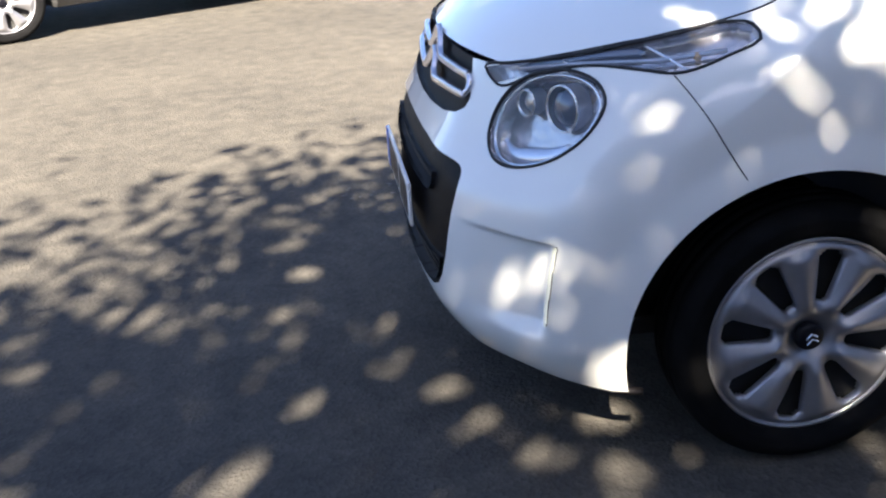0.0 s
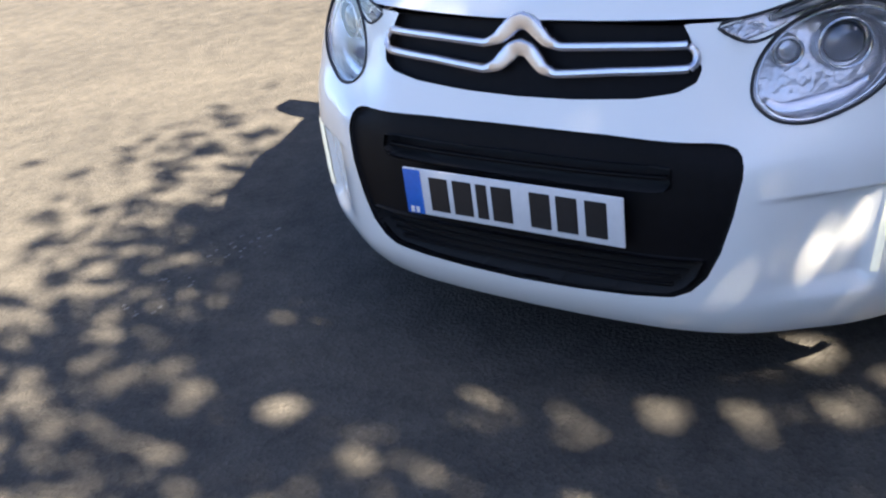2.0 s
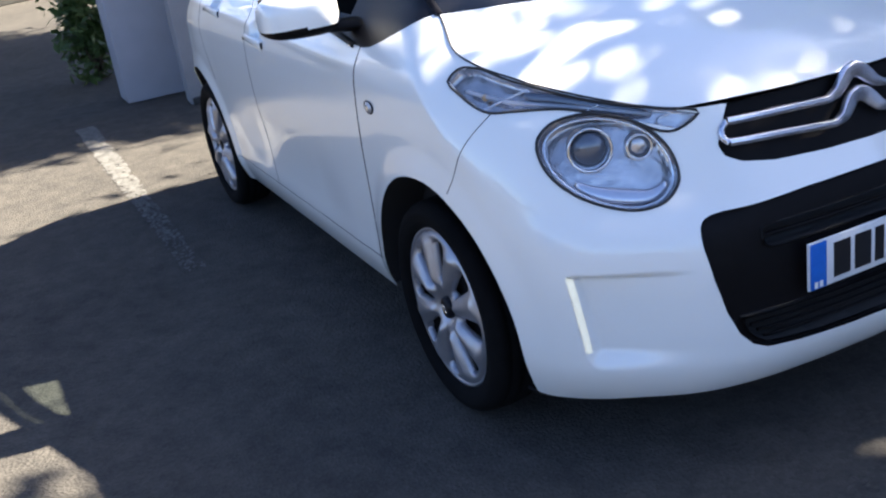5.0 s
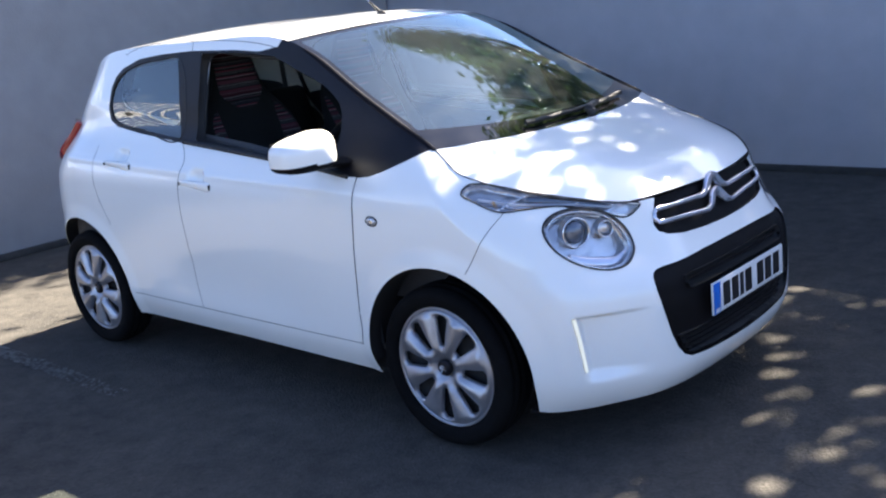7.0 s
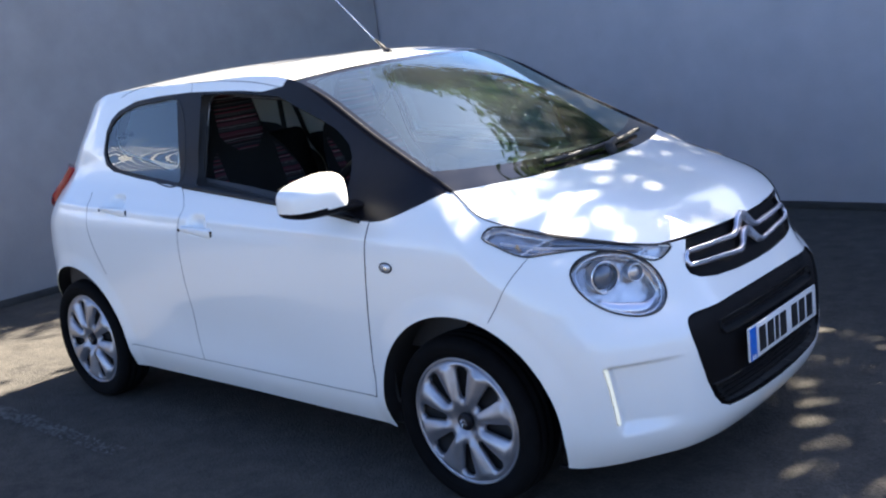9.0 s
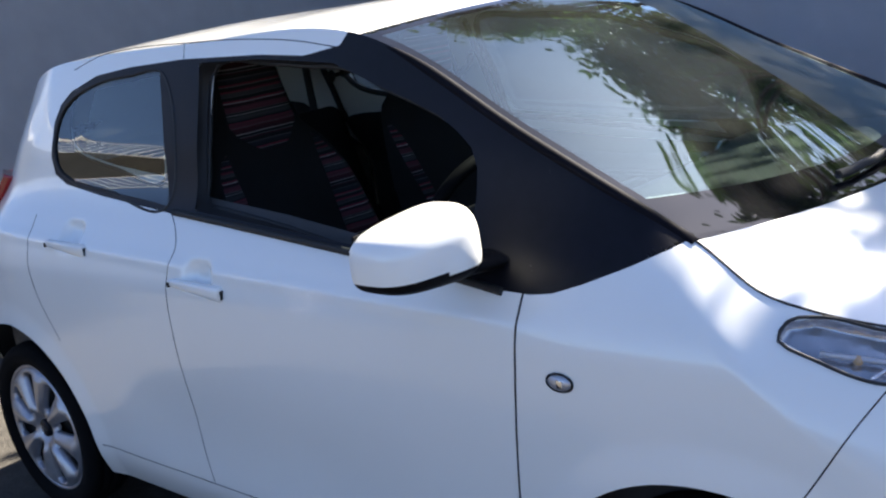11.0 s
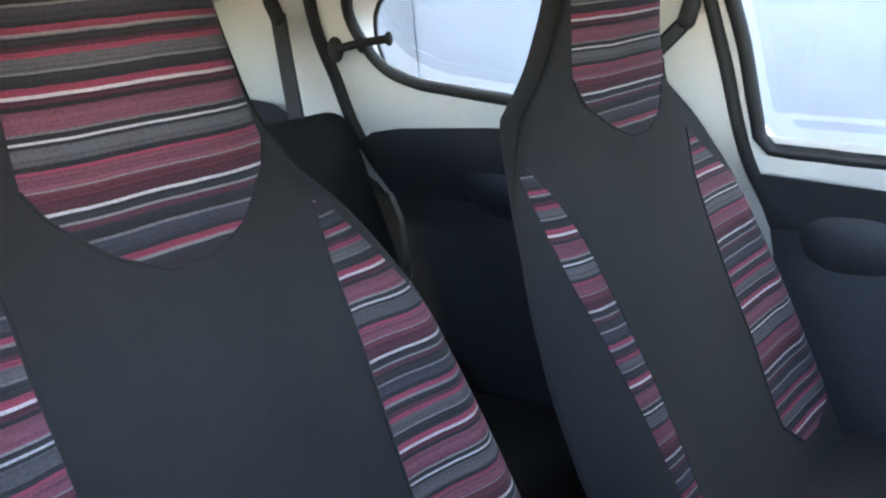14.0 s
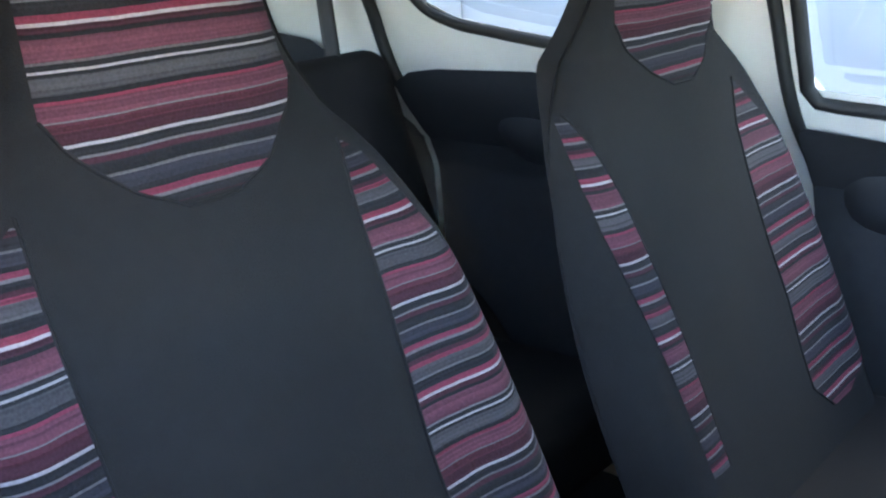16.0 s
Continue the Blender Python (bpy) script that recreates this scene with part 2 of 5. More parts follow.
def part(name, bm, mat, parent=None, label="", smooth=True):
    me = bpy.data.meshes.new(name)
    bm.to_mesh(me)
    bm.free()
    me.materials.append(mat)
    if smooth:
        me.polygons.foreach_set("use_smooth", [True] * len(me.polygons))
        me.set_sharp_from_angle(angle=radians(40))
    ob = new(name, me)
    if parent is not None:
        ob.parent = parent
    if label:
        tagged(ob, label)
    return ob


def box_bm(size, at=(0, 0, 0), bevel=0.0, turn=None, segments=2):
    bm = bmesh.new()
    bmesh.ops.create_cube(bm, size=1.0)
    bmesh.ops.scale(bm, vec=size, verts=bm.verts)
    if bevel:
        bmesh.ops.bevel(bm, geom=bm.edges[:], offset=bevel, segments=segments, affect="EDGES", profile=0.5)
    if turn is not None:
        bmesh.ops.transform(bm, matrix=turn, verts=bm.verts)
    bmesh.ops.translate(bm, vec=at, verts=bm.verts)
    return bm


def join_bm(*parts):
    out = bmesh.new()
    for b in parts:
        me = bpy.data.meshes.new("tmp")
        b.to_mesh(me)
        b.free()
        out.from_mesh(me)
        bpy.data.meshes.remove(me)
    return out


def tube_data(points, radius, sides=6, closed=False, flat=1.0, up=(0, 0, 1)):
    """Verts and faces of a tube along points."""
    P = np.array(points, float)
    n = len(P)
    T = (np.roll(P, -1, 0) - np.roll(P, 1, 0)) if closed else np.gradient(P, axis=0)
    T /= np.linalg.norm(T, axis=1)[:, None] + 1e-9
    U = np.array(up, float) - (T @ np.array(up, float))[:, None] * T
    U /= np.linalg.norm(U, axis=1)[:, None] + 1e-9
    S = np.cross(T, U)
    R = np.broadcast_to(np.array(radius, float), (n,))
    ang = np.arange(sides) * 2 * np.pi / sides
    V = (P[:, None] + R[:, None, None] * (np.cos(ang)[None, :, None] * S[:, None] + flat * np.sin(ang)[None, :, None] * U[:, None])).reshape(-1, 3)
    F = []
    for i in range(n if closed else n - 1):
        j = (i + 1) % n
        for k in range(sides):
            l = (k + 1) % sides
            F.append((i * sides + k, j * sides + k, j * sides + l, i * sides + l))
    if not closed:
        F.append(tuple(range(sides))[::-1])
        F.append(tuple((n - 1) * sides + k for k in range(sides)))
    return V, F


def tube(name, points, radius, mat, parent=None, label="", **kw):
    V, F = tube_data(points, radius, **kw)
    return mesh_object(name, V, F, mat, parent, label)


def spline(x, pts, col=1):
    """Smooth curve through rows of pts (first column rising), Hermite with limited slopes."""
    P = np.array(pts, float)
    X, Y = P[:, 0], P[:, col]
    h, d = np.diff(X), np.diff(Y) / np.diff(X)
    m = np.r_[d[0], (d[1:] * h[:-1] + d[:-1] * h[1:]) / (h[1:] + h[:-1]), d[-1]]
    x = np.clip(np.asarray(x, float), X[0], X[-1])
    i = np.clip(np.searchsorted(X, x) - 1, 0, len(h) - 1)
    t = (x - X[i]) / h[i]
    return (Y[i] * (1 + 2 * t) * (1 - t) ** 2 + h[i] * m[i] * t * (1 - t) ** 2
            + Y[i + 1] * t * t * (3 - 2 * t) + h[i] * m[i + 1] * t * t * (t - 1))


def curve(points, n):
    """n points along a smooth curve through points of any dimension."""
    P = np.array(points, float)
    s = np.r_[0, np.cumsum(np.linalg.norm(np.diff(P, axis=0), axis=1))]
    q = np.linspace(0, s[-1], n)
    return np.stack([spline(q, np.c_[s, P[:, k]]) for k in range(P.shape[1])], 1)


def loop_curve(points, n):
    P = np.array(points, float)
    ext = np.r_[P[-2:], P, P[:3]]
    s = np.r_[0, np.cumsum(np.linalg.norm(np.diff(ext, axis=0), axis=1))]
    q = np.linspace(s[2], s[2 + len(P)], n, endpoint=False)
    return np.stack([spline(q, np.c_[s, ext[:, k]]) for k in range(P.shape[1])], 1)


# ---- ground and walls ----
def asphalt():
    m, nt, b = material("worn_tarmac")
    L, N = nt.links.new, nt.nodes.new
    co = N("ShaderNodeTexCoord")
    def noise_tex(scale, detail=4, rough=0.6):
        n = N("ShaderNodeTexNoise")
        n.inputs["Scale"].default_value, n.inputs["Detail"].default_value, n.inputs["Roughness"].default_value = scale, detail, rough
        L(co.outputs["Object"], n.inputs["Vector"])
        return n
    big, mid, fine = noise_tex(0.7, 5), noise_tex(9, 5), noise_tex(170, 2)
    vor = N("ShaderNodeTexVoronoi")
    vor.inputs["Scale"].default_value = 95
    L(co.outputs["Object"], vor.inputs["Vector"])
    ramp = N("ShaderNodeValToRGB")
    e = ramp.color_ramp.elements
    e[0].position, e[0].color = 0.30, (0.038, 0.036, 0.034, 1)
    e[1].position, e[1].color = 0.72, (0.098, 0.089, 0.076, 1)
    mixv = N("ShaderNodeMath")
    mixv.operation = "MULTIPLY_ADD"
    mixv.inputs[1].default_value = 0.45
    L(big.outputs[0], mixv.inputs[0])
    half = N("ShaderNodeMath")
    half.operation = "MULTIPLY"
    half.inputs[1].default_value = 0.55
    L(mid.outputs[0], half.inputs[0])
    L(half.outputs[0], mixv.inputs[2])
    L(mixv.outputs[0], ramp.inputs[0])
    stone = N("ShaderNodeMix")
    stone.data_type, stone.blend_type = "RGBA", "MULTIPLY"
    stone.inputs["Factor"].default_value = 0.40
    sr = N("ShaderNodeMapRange")
    sr.inputs["To Min"].default_value, sr.inputs["To Max"].default_value = 0.55, 1.5
    L(vor.outputs["Color"], sr.inputs["Value"])
    L(ramp.outputs[0], stone.inputs["A"])
    L(sr.outputs[0], stone.inputs["B"])
    L(stone.outputs["Result"], b.inputs["Base Color"])
    b.inputs["Roughness"].default_value, b.inputs["Specular IOR Level"].default_value = 0.9, 0.15
    bp = N("ShaderNodeBump")
    bp.inputs["Strength"].default_value, bp.inputs["Distance"].default_value = 0.6, 0.006
    hsum = N("ShaderNodeMath")
    hsum.operation = "ADD"
    L(vor.outputs["Distance"], hsum.inputs[0])
    L(fine.outputs[0], hsum.inputs[1])
    L(hsum.outputs[0], bp.inputs["Height"])
    L(bp.outputs[0], b.inputs["Normal"])
    return m


TARMAC = asphalt()
WALL_PAINT = plain("painted_render_wall", (0.385, 0.385, 0.415), 0.75, vary=0.08, scale=5, bump=0.35, bump_scale=60)
# the wall paint again, darkened to put the rear wall's shade into its colour
REAR_SHADE_PAINT = plain("older_grey_render", (0.29, 0.285, 0.29), 0.8, vary=0.12, scale=5, bump=0.4, bump_scale=60)
WALL_CAP = plain("wall_coping", (0.30, 0.30, 0.30), 0.8, vary=0.2, scale=12, bump=0.4, bump_scale=80)
# near-black colour of the thin strips along the wall feet
DARK_BASE = plain("damp_wall_foot", (0.035, 0.034, 0.032), 0.85, vary=0.4, scale=14, bump=0.4, bump_scale=90)

gb = bmesh.new()
bmesh.ops.create_grid(gb, x_segments=8, y_segments=8, size=150)
ground = part("ground", gb, TARMAC)
tagged(ground, "worn grey tarmac parking ground, sunlit and leaf-shaded", "ground", kind="structure")

WALL_Y, WALL_H = 3.75, 2.45


def wall(name, size, at, label):
    ob = part(name, box_bm(size, at, 0.012), WALL_PAINT)
    return tagged(ob, label, "wall", kind="structure")


wall("wall_side", (16.2, 0.2, WALL_H), (4.4, WALL_Y + 0.1, WALL_H / 2), "plain smooth pale grey boundary wall in shade")
REAR_TURN = pose(0, 0, 0, 0, 0, -3.35)
rear_wall = part("wall_rear", box_bm((0.2, 4.14, WALL_H), (0, 0.22, WALL_H / 2), 0.012), REAR_SHADE_PAINT)
rear_wall.matrix_world = pose(-3.695, 1.455, 0) @ REAR_TURN
tagged(rear_wall, "plain pale grey wall behind the parked car", "wall", kind="structure")
for i, sx in enumerate((-3.46 + 6.0, -3.46 + 12.0)):
    tagged(part("trim_1", box_bm((0.012, 0.006, WALL_H - 0.05), (sx, WALL_Y - 0.003, WALL_H / 2)), WALL_CAP), "narrow vertical joint cover on the wall", "joint strip", kind="structure")
tagged(part("trim_2", box_bm((15.0, 0.03, 0.05), (5.0, WALL_Y - 0.015, 0.025), 0.006), DARK_BASE), "dark strip along the foot of the wall", "wall foot", kind="structure")
foot = part("trim_3", box_bm((0.03, 4.11, 0.05), (0.115, 0.22, 0.025), 0.006), DARK_BASE)
foot.matrix_world = pose(-3.695, 1.455, 0) @ REAR_TURN
tagged(foot, "dark strip along the foot of the rear wall", "wall foot", kind="structure")

pier = part("wall_pier", box_bm((0.34, 1.15, WALL_H), (-4.45, -.165, WALL_H / 2), 0.014), WALL_PAINT)
tagged(pier, "pale painted end pier of the yard wall, with a bush beside it", "wall", kind="structure")

# worn white parking line beside the car: a thin coat of paint, rubbed through and flaking at its edges
def line_paint():
    m, nt, b = material("worn_line_paint")
    L, N = nt.links.new, nt.nodes.new
    co = N("ShaderNodeTexCoord")
    tex = []
    for sc_, det in ((14, 6), (85, 4)):
        n = N("ShaderNodeTexNoise")
        n.inputs["Scale"].default_value, n.inputs["Detail"].default_value, n.inputs["Roughness"].default_value = sc_, det, .7
        L(co.outputs["Object"], n.inputs["Vector"])
        tex.append(n)
    add = N("ShaderNodeMath")
    add.operation = "ADD"
    L(tex[0].outputs[0], add.inputs[0])
    L(tex[1].outputs[0], add.inputs[1])
    ramp = N("ShaderNodeMapRange")
    ramp.inputs["From Min"].default_value, ramp.inputs["From Max"].default_value = .86, 1.12
    L(add.outputs[0], ramp.inputs["Value"])
    mix = N("ShaderNodeMix")
    mix.data_type = "RGBA"
    mix.inputs["A"].default_value, mix.inputs["B"].default_value = (.070, .066, .060, 1), (.145, .141, .130, 1)
    L(ramp.outputs[0], mix.inputs["Factor"])
    L(mix.outputs["Result"], b.inputs["Base Color"])
    b.inputs["Roughness"].default_value = .85
    return m


LINE_PAINT = line_paint()
rng = np.random.default_rng(5)
V, F = [], []


def flake(x, y, r, lift):
    a0, n = rng.uniform(0, 6.28), len(V)
    for j in range(6):
        q = r * (.55 + .6 * rng.random())
        V.append((x + 1.4 * q * math.cos(a0 + j * 1.0472), y + q * math.sin(a0 + j * 1.0472), lift))
    F.append(tuple(range(n, n + 6)))


for k in range(1900):
    u = rng.random()
    x = -3.75 + 3.3 * u ** 1.8
    wear = np.clip((x + 2.6) / 1.9, 0, 1)
    flake(x, -1.125 + (.052 - .012 * wear) * rng.uniform(-1, 1), (.020 - .013 * wear) * (.4 + .8 * rng.random()), .002 + .00004 * (k % 60))
for k in range(45):
    flake(1.45 + .6 * rng.random(), -1.20 + .05 * rng.normal(), .003 + .006 * rng.random(), .002 + .00005 * k)
tagged(mesh_object("parking_line", V, F, LINE_PAINT, smooth=False), "worn, flaking white parking line on the tarmac", "road marking", kind="structure")


# ---- white hatchback: body surface ----
OUTLINE = [(1.90, 0), (1.894, .20), (1.878, .35), (1.845, .465), (1.78, .573), (1.709, .667), (1.652, .718), (1.535, .761), (1.40, .779), (1.25, .786),
           (1.17, .79), (.80, .793), (.30, .795), (-.30, .795), (-.80, .792), (-1.17, .785), (-1.35, .765), (-1.48, .71), (-1.55, .60), (-1.585, .40), (-1.60, 0)]
TOP = [(1.787, 0, .822), (1.778, .2, .822), (1.760, .335, .822), (1.725, .43, .826), (1.63, .53, .855), (1.53, .60, .882), (1.42, .65, .908), (1.33, .678, .931), (1.25, .684, .957), (1.134, .653, 1.022),
       (1.06, .645, 1.058), (.78, .613, 1.195), (.335, .560, 1.410), (-.30, .556, 1.434), (-.80, .552, 1.428), (-1.06, .543, 1.402), (-1.17, .525, 1.366), (-1.24, .49, 1.344), (-1.275, .43, 1.345), (-1.30, .30, 1.362), (-1.315, 0, 1.380)]
NOSE = [(.18, 1.84), (.22, 1.872), (.27, 1.898), (.34, 1.907), (.42, 1.908), (.52, 1.903), (.60, 1.885), (.66, 1.855), (.71, 1.83), (.76, 1.808), (.83, 1.785), (1.1, 1.72)]
TAIL = [(.2, -1.54), (.3, -1.59), (.5, -1.605), (.7, -1.59), (.85, -1.56), (1.0, -1.505), (1.2, -1.415), (1.4, -1.315)]
FLANK = [(.18, .735), (.22, .755), (.28, .778), (.40, .790), (.55, .797), (.70, .803), (.80, .803), (.87, .797), (.93, .772), (.98, .738), (1.03, .700), (1.20, .637), (1.44, .550)]

NS, NV = 560, 150
ol = curve(OUTLINE, 2000)
arc = np.r_[0, np.cumsum(np.linalg.norm(np.diff(ol, axis=0), axis=1))]
ctrl_s = np.array([arc[np.argmin(np.hypot(*(ol - np.array(p)).T))] for p in OUTLINE])
s_col = np.linspace(0, arc[-1], NS)
ox, oy = np.interp(s_col, arc, ol[:, 0]), np.interp(s_col, arc, ol[:, 1])
top = np.stack([spline(s_col, np.c_[ctrl_s, np.array(TOP)[:, k]]) for k in range(3)], 1)
front_w = np.clip((ox - 1.15) / 0.5, 0, 1)
front_w = front_w * front_w * (3 - 2 * front_w)
rear_w = np.clip((-1.05 - ox) / 0.4, 0, 1)
rear_w = rear_w * rear_w * (3 - 2 * rear_w)


def flank_point(i, z):
    """The side surface of column i at height z, before it bends in to the upper edge."""
    x = ox[i] + front_w[i] * (spline(z, NOSE) - 1.905) + rear_w[i] * (spline(z, TAIL) + 1.60)
    side_w = 1 - np.maximum(np.clip((ox[i] - 1.2) / 0.6, 0, 1), 0)
    k = spline(z, FLANK) / 0.80
    y = oy[i] * (1 + (k - 1) * (0.35 + 0.65 * side_w))
    return x, y


low = 0.20 + 0.012 * np.clip(1 - np.abs(ox) / 1.3, 0, 1) + 0.06 * rear_w - 0.016 * np.exp(-((ox - 1.62) / 0.14) ** 2)
tt = np.linspace(0, 1, NV)
I = np.repeat(np.arange(NS)[:, None], NV, 1)
Z = low[:, None] + (top[:, 2] - low)[:, None] * tt[None]
X, Y = flank_point(I, Z)
tx, ty = flank_point(np.arange(NS), top[:, 2])
shoulder = np.exp(-((ox - 1.32) / 0.17) ** 2)
zm = (0.93 * (1 - front_w) + 0.66 * front_w - 0.05 * shoulder * (1 - front_w))[:, None]
g = np.clip((Z - zm) / (top[:, 2:3] - zm), 0, 1) ** (1.25 + 0.9 * front_w * (1 - .8 * shoulder) + 0.7 * np.exp(-((ox - 1.15) / 0.16) ** 2) * (1 - .75 * shoulder))[:, None]
X = X + (top[:, 0] - tx)[:, None] * g
Y = Y + (top[:, 1] - ty)[:, None] * g
Y[0], Y[-1] = 0, 0
Y = np.maximum(Y, 0)


def smooth01(t):
    t = np.clip(t, 0, 1)
    return t * t * (3 - 2 * t)


# swage line along the doors, wheel-arch flares and the scooped bumper corners
Y += 0.006 * np.exp(-((Z - (0.885 + 0.03 * (0.9 - X))) / 0.016) ** 2) * smooth01((1.0 - X) / 0.4) * smooth01((X + 1.5) / 0.3) * (Z < 1)
Y -= 0.010 * np.exp(-((Z - 0.45) / 0.12) ** 2) * smooth01((0.62 - np.abs(X + 0.0)) / 0.3)
for cx in (1.19, -1.17):
    rr_ = np.hypot(X - cx, Z - 0.295)
    Y += 0.012 * smooth01((0.44 - rr_) / 0.09) * (np.abs(X) < 1.62) * smooth01((Y - 0.6) / 0.1)
for hx, hz in ((-.118, .896), (-.745, .954)):
    Y -= 0.026 * np.exp(-((X - hx) / 0.048) ** 4 - ((Z - hz) / 0.030) ** 4) * (Y > 0.5)
scoop_edge = 0.702 - (0.522 - Z) * 0.11
scoop = 0.026 * smooth01((Y - 0.47) / 0.19) * smooth01((scoop_edge - Y) / 0.024) * smooth01((0.519 - Z) / 0.012) * smooth01((Z - 0.292) / 0.045) * (X > 1.5)
# the surface round the headlamps faces further forward than the corner that carries it
eye_w = np.exp(-((Y - 0.568) / 0.17) ** 4 - ((Z - 0.745) / 0.125) ** 4) * (X > 1.2)
X += 0.85 * eye_w * ((1.661 - ((Y - 0.568) * 0.53 + (Z - 0.738) * 0.36) / 0.79) - (1.675 - ((Y - 0.562) * 0.572 + (Z - 0.746) * 0.458) / 0.68))
SIDE = np.stack([X, Y, Z], 2)


def grid_normals(G):
    du, dv = np.gradient(G, axis=0), np.gradient(G, axis=1)
    n = np.cross(du, dv)
    n /= np.linalg.norm(n, axis=2)[..., None] + 1e-12
    return n


nrm = grid_normals(SIDE)
if nrm[NS // 2, NV // 3, 1] < 0:
    nrm = -nrm
SIDE = SIDE - nrm * scoop[..., None]
nrm = grid_normals(SIDE)
if nrm[NS // 2, NV // 3, 1] < 0:
    nrm = -nrm
for k in (0, -1):
    nrm[k, :, 1] = 0
    nrm[k] /= np.linalg.norm(nrm[k], axis=1)[:, None]

FRONT_VIEW = (np.array([0, 1.0, 0]), np.array([0, 0, 1.0]), np.array([1.0, 0, 0]))
SIDE_VIEW = (np.array([1.0, 0, 0]), np.array([0, 0, 1.0]), np.array([0, 1.0, 0]))
DIAG_VIEW = (np.array([-.75, .66, 0]), np.array([0, 0, 1.0]), np.array([.66, .75, 0]))
label_of = np.zeros((NS - 1, NV - 1), int)


def inside(p, poly):
    """Which 2D points lie inside a closed polygon."""
    q, res = np.roll(poly, -1, 0), np.zeros(len(p), bool)
    for (ax, ay), (bx, by) in zip(poly, q):
        if ay != by:
            res ^= ((ay > p[:, 1]) != (by > p[:, 1])) & (p[:, 0] < (bx - ax) * (p[:, 1] - ay) / (by - ay) + ax)
    return res


def nearest_on(p, poly):
    q = np.roll(poly, -1, 0)
    best, dist = p.copy(), np.full(len(p), 1e9)
    for a, b in zip(poly, q):
        ab = b - a
        t = np.clip(((p - a) @ ab) / (ab @ ab + 1e-12), 0, 1)
        c = a + t[:, None] * ab
        d = np.hypot(*(p - c).T)
        best[d < dist], dist = c[d < dist], np.minimum(d, dist)
    return best, dist


def mark(G, N, labels, view, poly, value, over=None, reach=None, limit=0.014):
    """Labels the faces inside poly (in a view's plane) and draws their rim onto its outline."""
    r, u, f = view
    poly = np.array(poly, float)
    c = (G[:-1, :-1] + G[1:, :-1] + G[:-1, 1:] + G[1:, 1:]) / 4
    nf = N[:-1, :-1] @ f
    m = inside(np.stack([c @ r, c @ u], 2).reshape(-1, 2), poly).reshape(labels.shape) & (nf > 0.12)
    if reach is not None:
        m &= reach(c)
    if over is not None:
        m &= np.isin(labels, over)
    labels[m] = value
    near = np.zeros(G.shape[:2], int)
    tot = np.zeros(G.shape[:2], int)
    for a in (0, 1):
        for b in (0, 1):
            near[a:a + m.shape[0], b:b + m.shape[1]] += m
            tot[a:a + m.shape[0], b:b + m.shape[1]] += 1
    e = (near > 0) & (near < tot)
    v, n = G[e], N[e]
    p2 = np.stack([v @ r, v @ u], 1)
    to, d = nearest_on(p2, poly)
    ok = d < limit
    mv = (to - p2)[:, :1] * r + (to - p2)[:, 1:] * u
    mv -= ((n * mv).sum(1) / np.maximum(n @ f, 0.15))[:, None] * f
    G[e] = v + mv * ok[:, None]


def on_side(view, pts, lift=0.0):
    """Points of a view's plane laid onto the side surface."""
    r, u, f = view
    sel = (nrm @ f) > 0.15
    V, N = SIDE[sel], nrm[sel]
    p2 = np.stack([V @ r, V @ u], 1)
    out = []
    for a, b in pts:
        k = np.argmin((p2[:, 0] - a) ** 2 + (p2[:, 1] - b) ** 2)
        mv = (a - p2[k, 0]) * r + (b - p2[k, 1]) * u
        mv = mv - (N[k] @ mv) / max(N[k] @ f, 0.15) * f
        out.append(V[k] + mv + N[k] * lift)
    return np.array(out)


# ---- outlines of the panels ----
DLO = [(-.958, 1.16), (-.955, 1.255), (-.925, 1.305), (-.87, 1.34), (-.73, 1.378), (-.55, 1.392), (-.31, 1.398), (0, 1.39), (.16, 1.378), (.275, 1.392), (.33, 1.46),
       (1.5, 1.3), (1.17, 1.035), (1.134, 1.030), (1.04, .990), (.96, .960), (.905, .943), (.86, .938), (.79, .940), (.70, .947), (.40, .972), (.04, 1.0), (-.29, 1.024), (-.65, 1.056), (-.86, 1.082), (-.93, 1.11)]
REAR_GLASS = [(-.94, 1.17), (-.935, 1.25), (-.91, 1.29), (-.86, 1.32), (-.72, 1.358), (-.55, 1.371), (-.41, 1.376), (-.325, 1.042), (-.64, 1.071), (-.85, 1.097), (-.915, 1.125)]
FRONT_OPENING = [(-.235, 1.385), (0, 1.380), (.13, 1.369), (.26, 1.356), (.40, 1.303), (.50, 1.268), (.577, 1.236), (.624, 1.207), (.660, 1.178), (.678, 1.14), (.682, 1.09), (.684, .985), (.40, .990), (.04, 1.016), (-.205, 1.034)]
INSET = [(0, .632), (.2, .630), (.40, .6215), (.428, .618), (.446, .611), (.457, .599), (.4625, .582), (.4635, .56), (.452, .49), (.43, .41), (.405, .355), (.375, .322), (.34, .306), (.25, .298), (.12, .293), (0, .291)]
SLOT = [(0, .582), (.30, .580), (.335, .576), (.338, .548), (.325, .533), (.30, .530), (0, .530)]
GRILLE = [(0, .823), (.06, .822), (.2, .824), (.325, .822), (.338, .80), (.366, .745), (.360, .722), (.33, .706), (.255, .693), (.12, .685), (0, .683)]
LAMP = [(.681, .752), (.674, .788), (.646, .817), (.592, .834), (.540, .829), (.498, .809), (.464, .771), (.449, .725), (.453, .687), (.481, .657), (.540, .641), (.603, .656), (.650, .687), (.673, .718)]


def mirrored(half):
    """A half outline (x >= 0) completed across the centre."""
    return half + [(-a, b) for a, b in half[::-1] if a > 0]


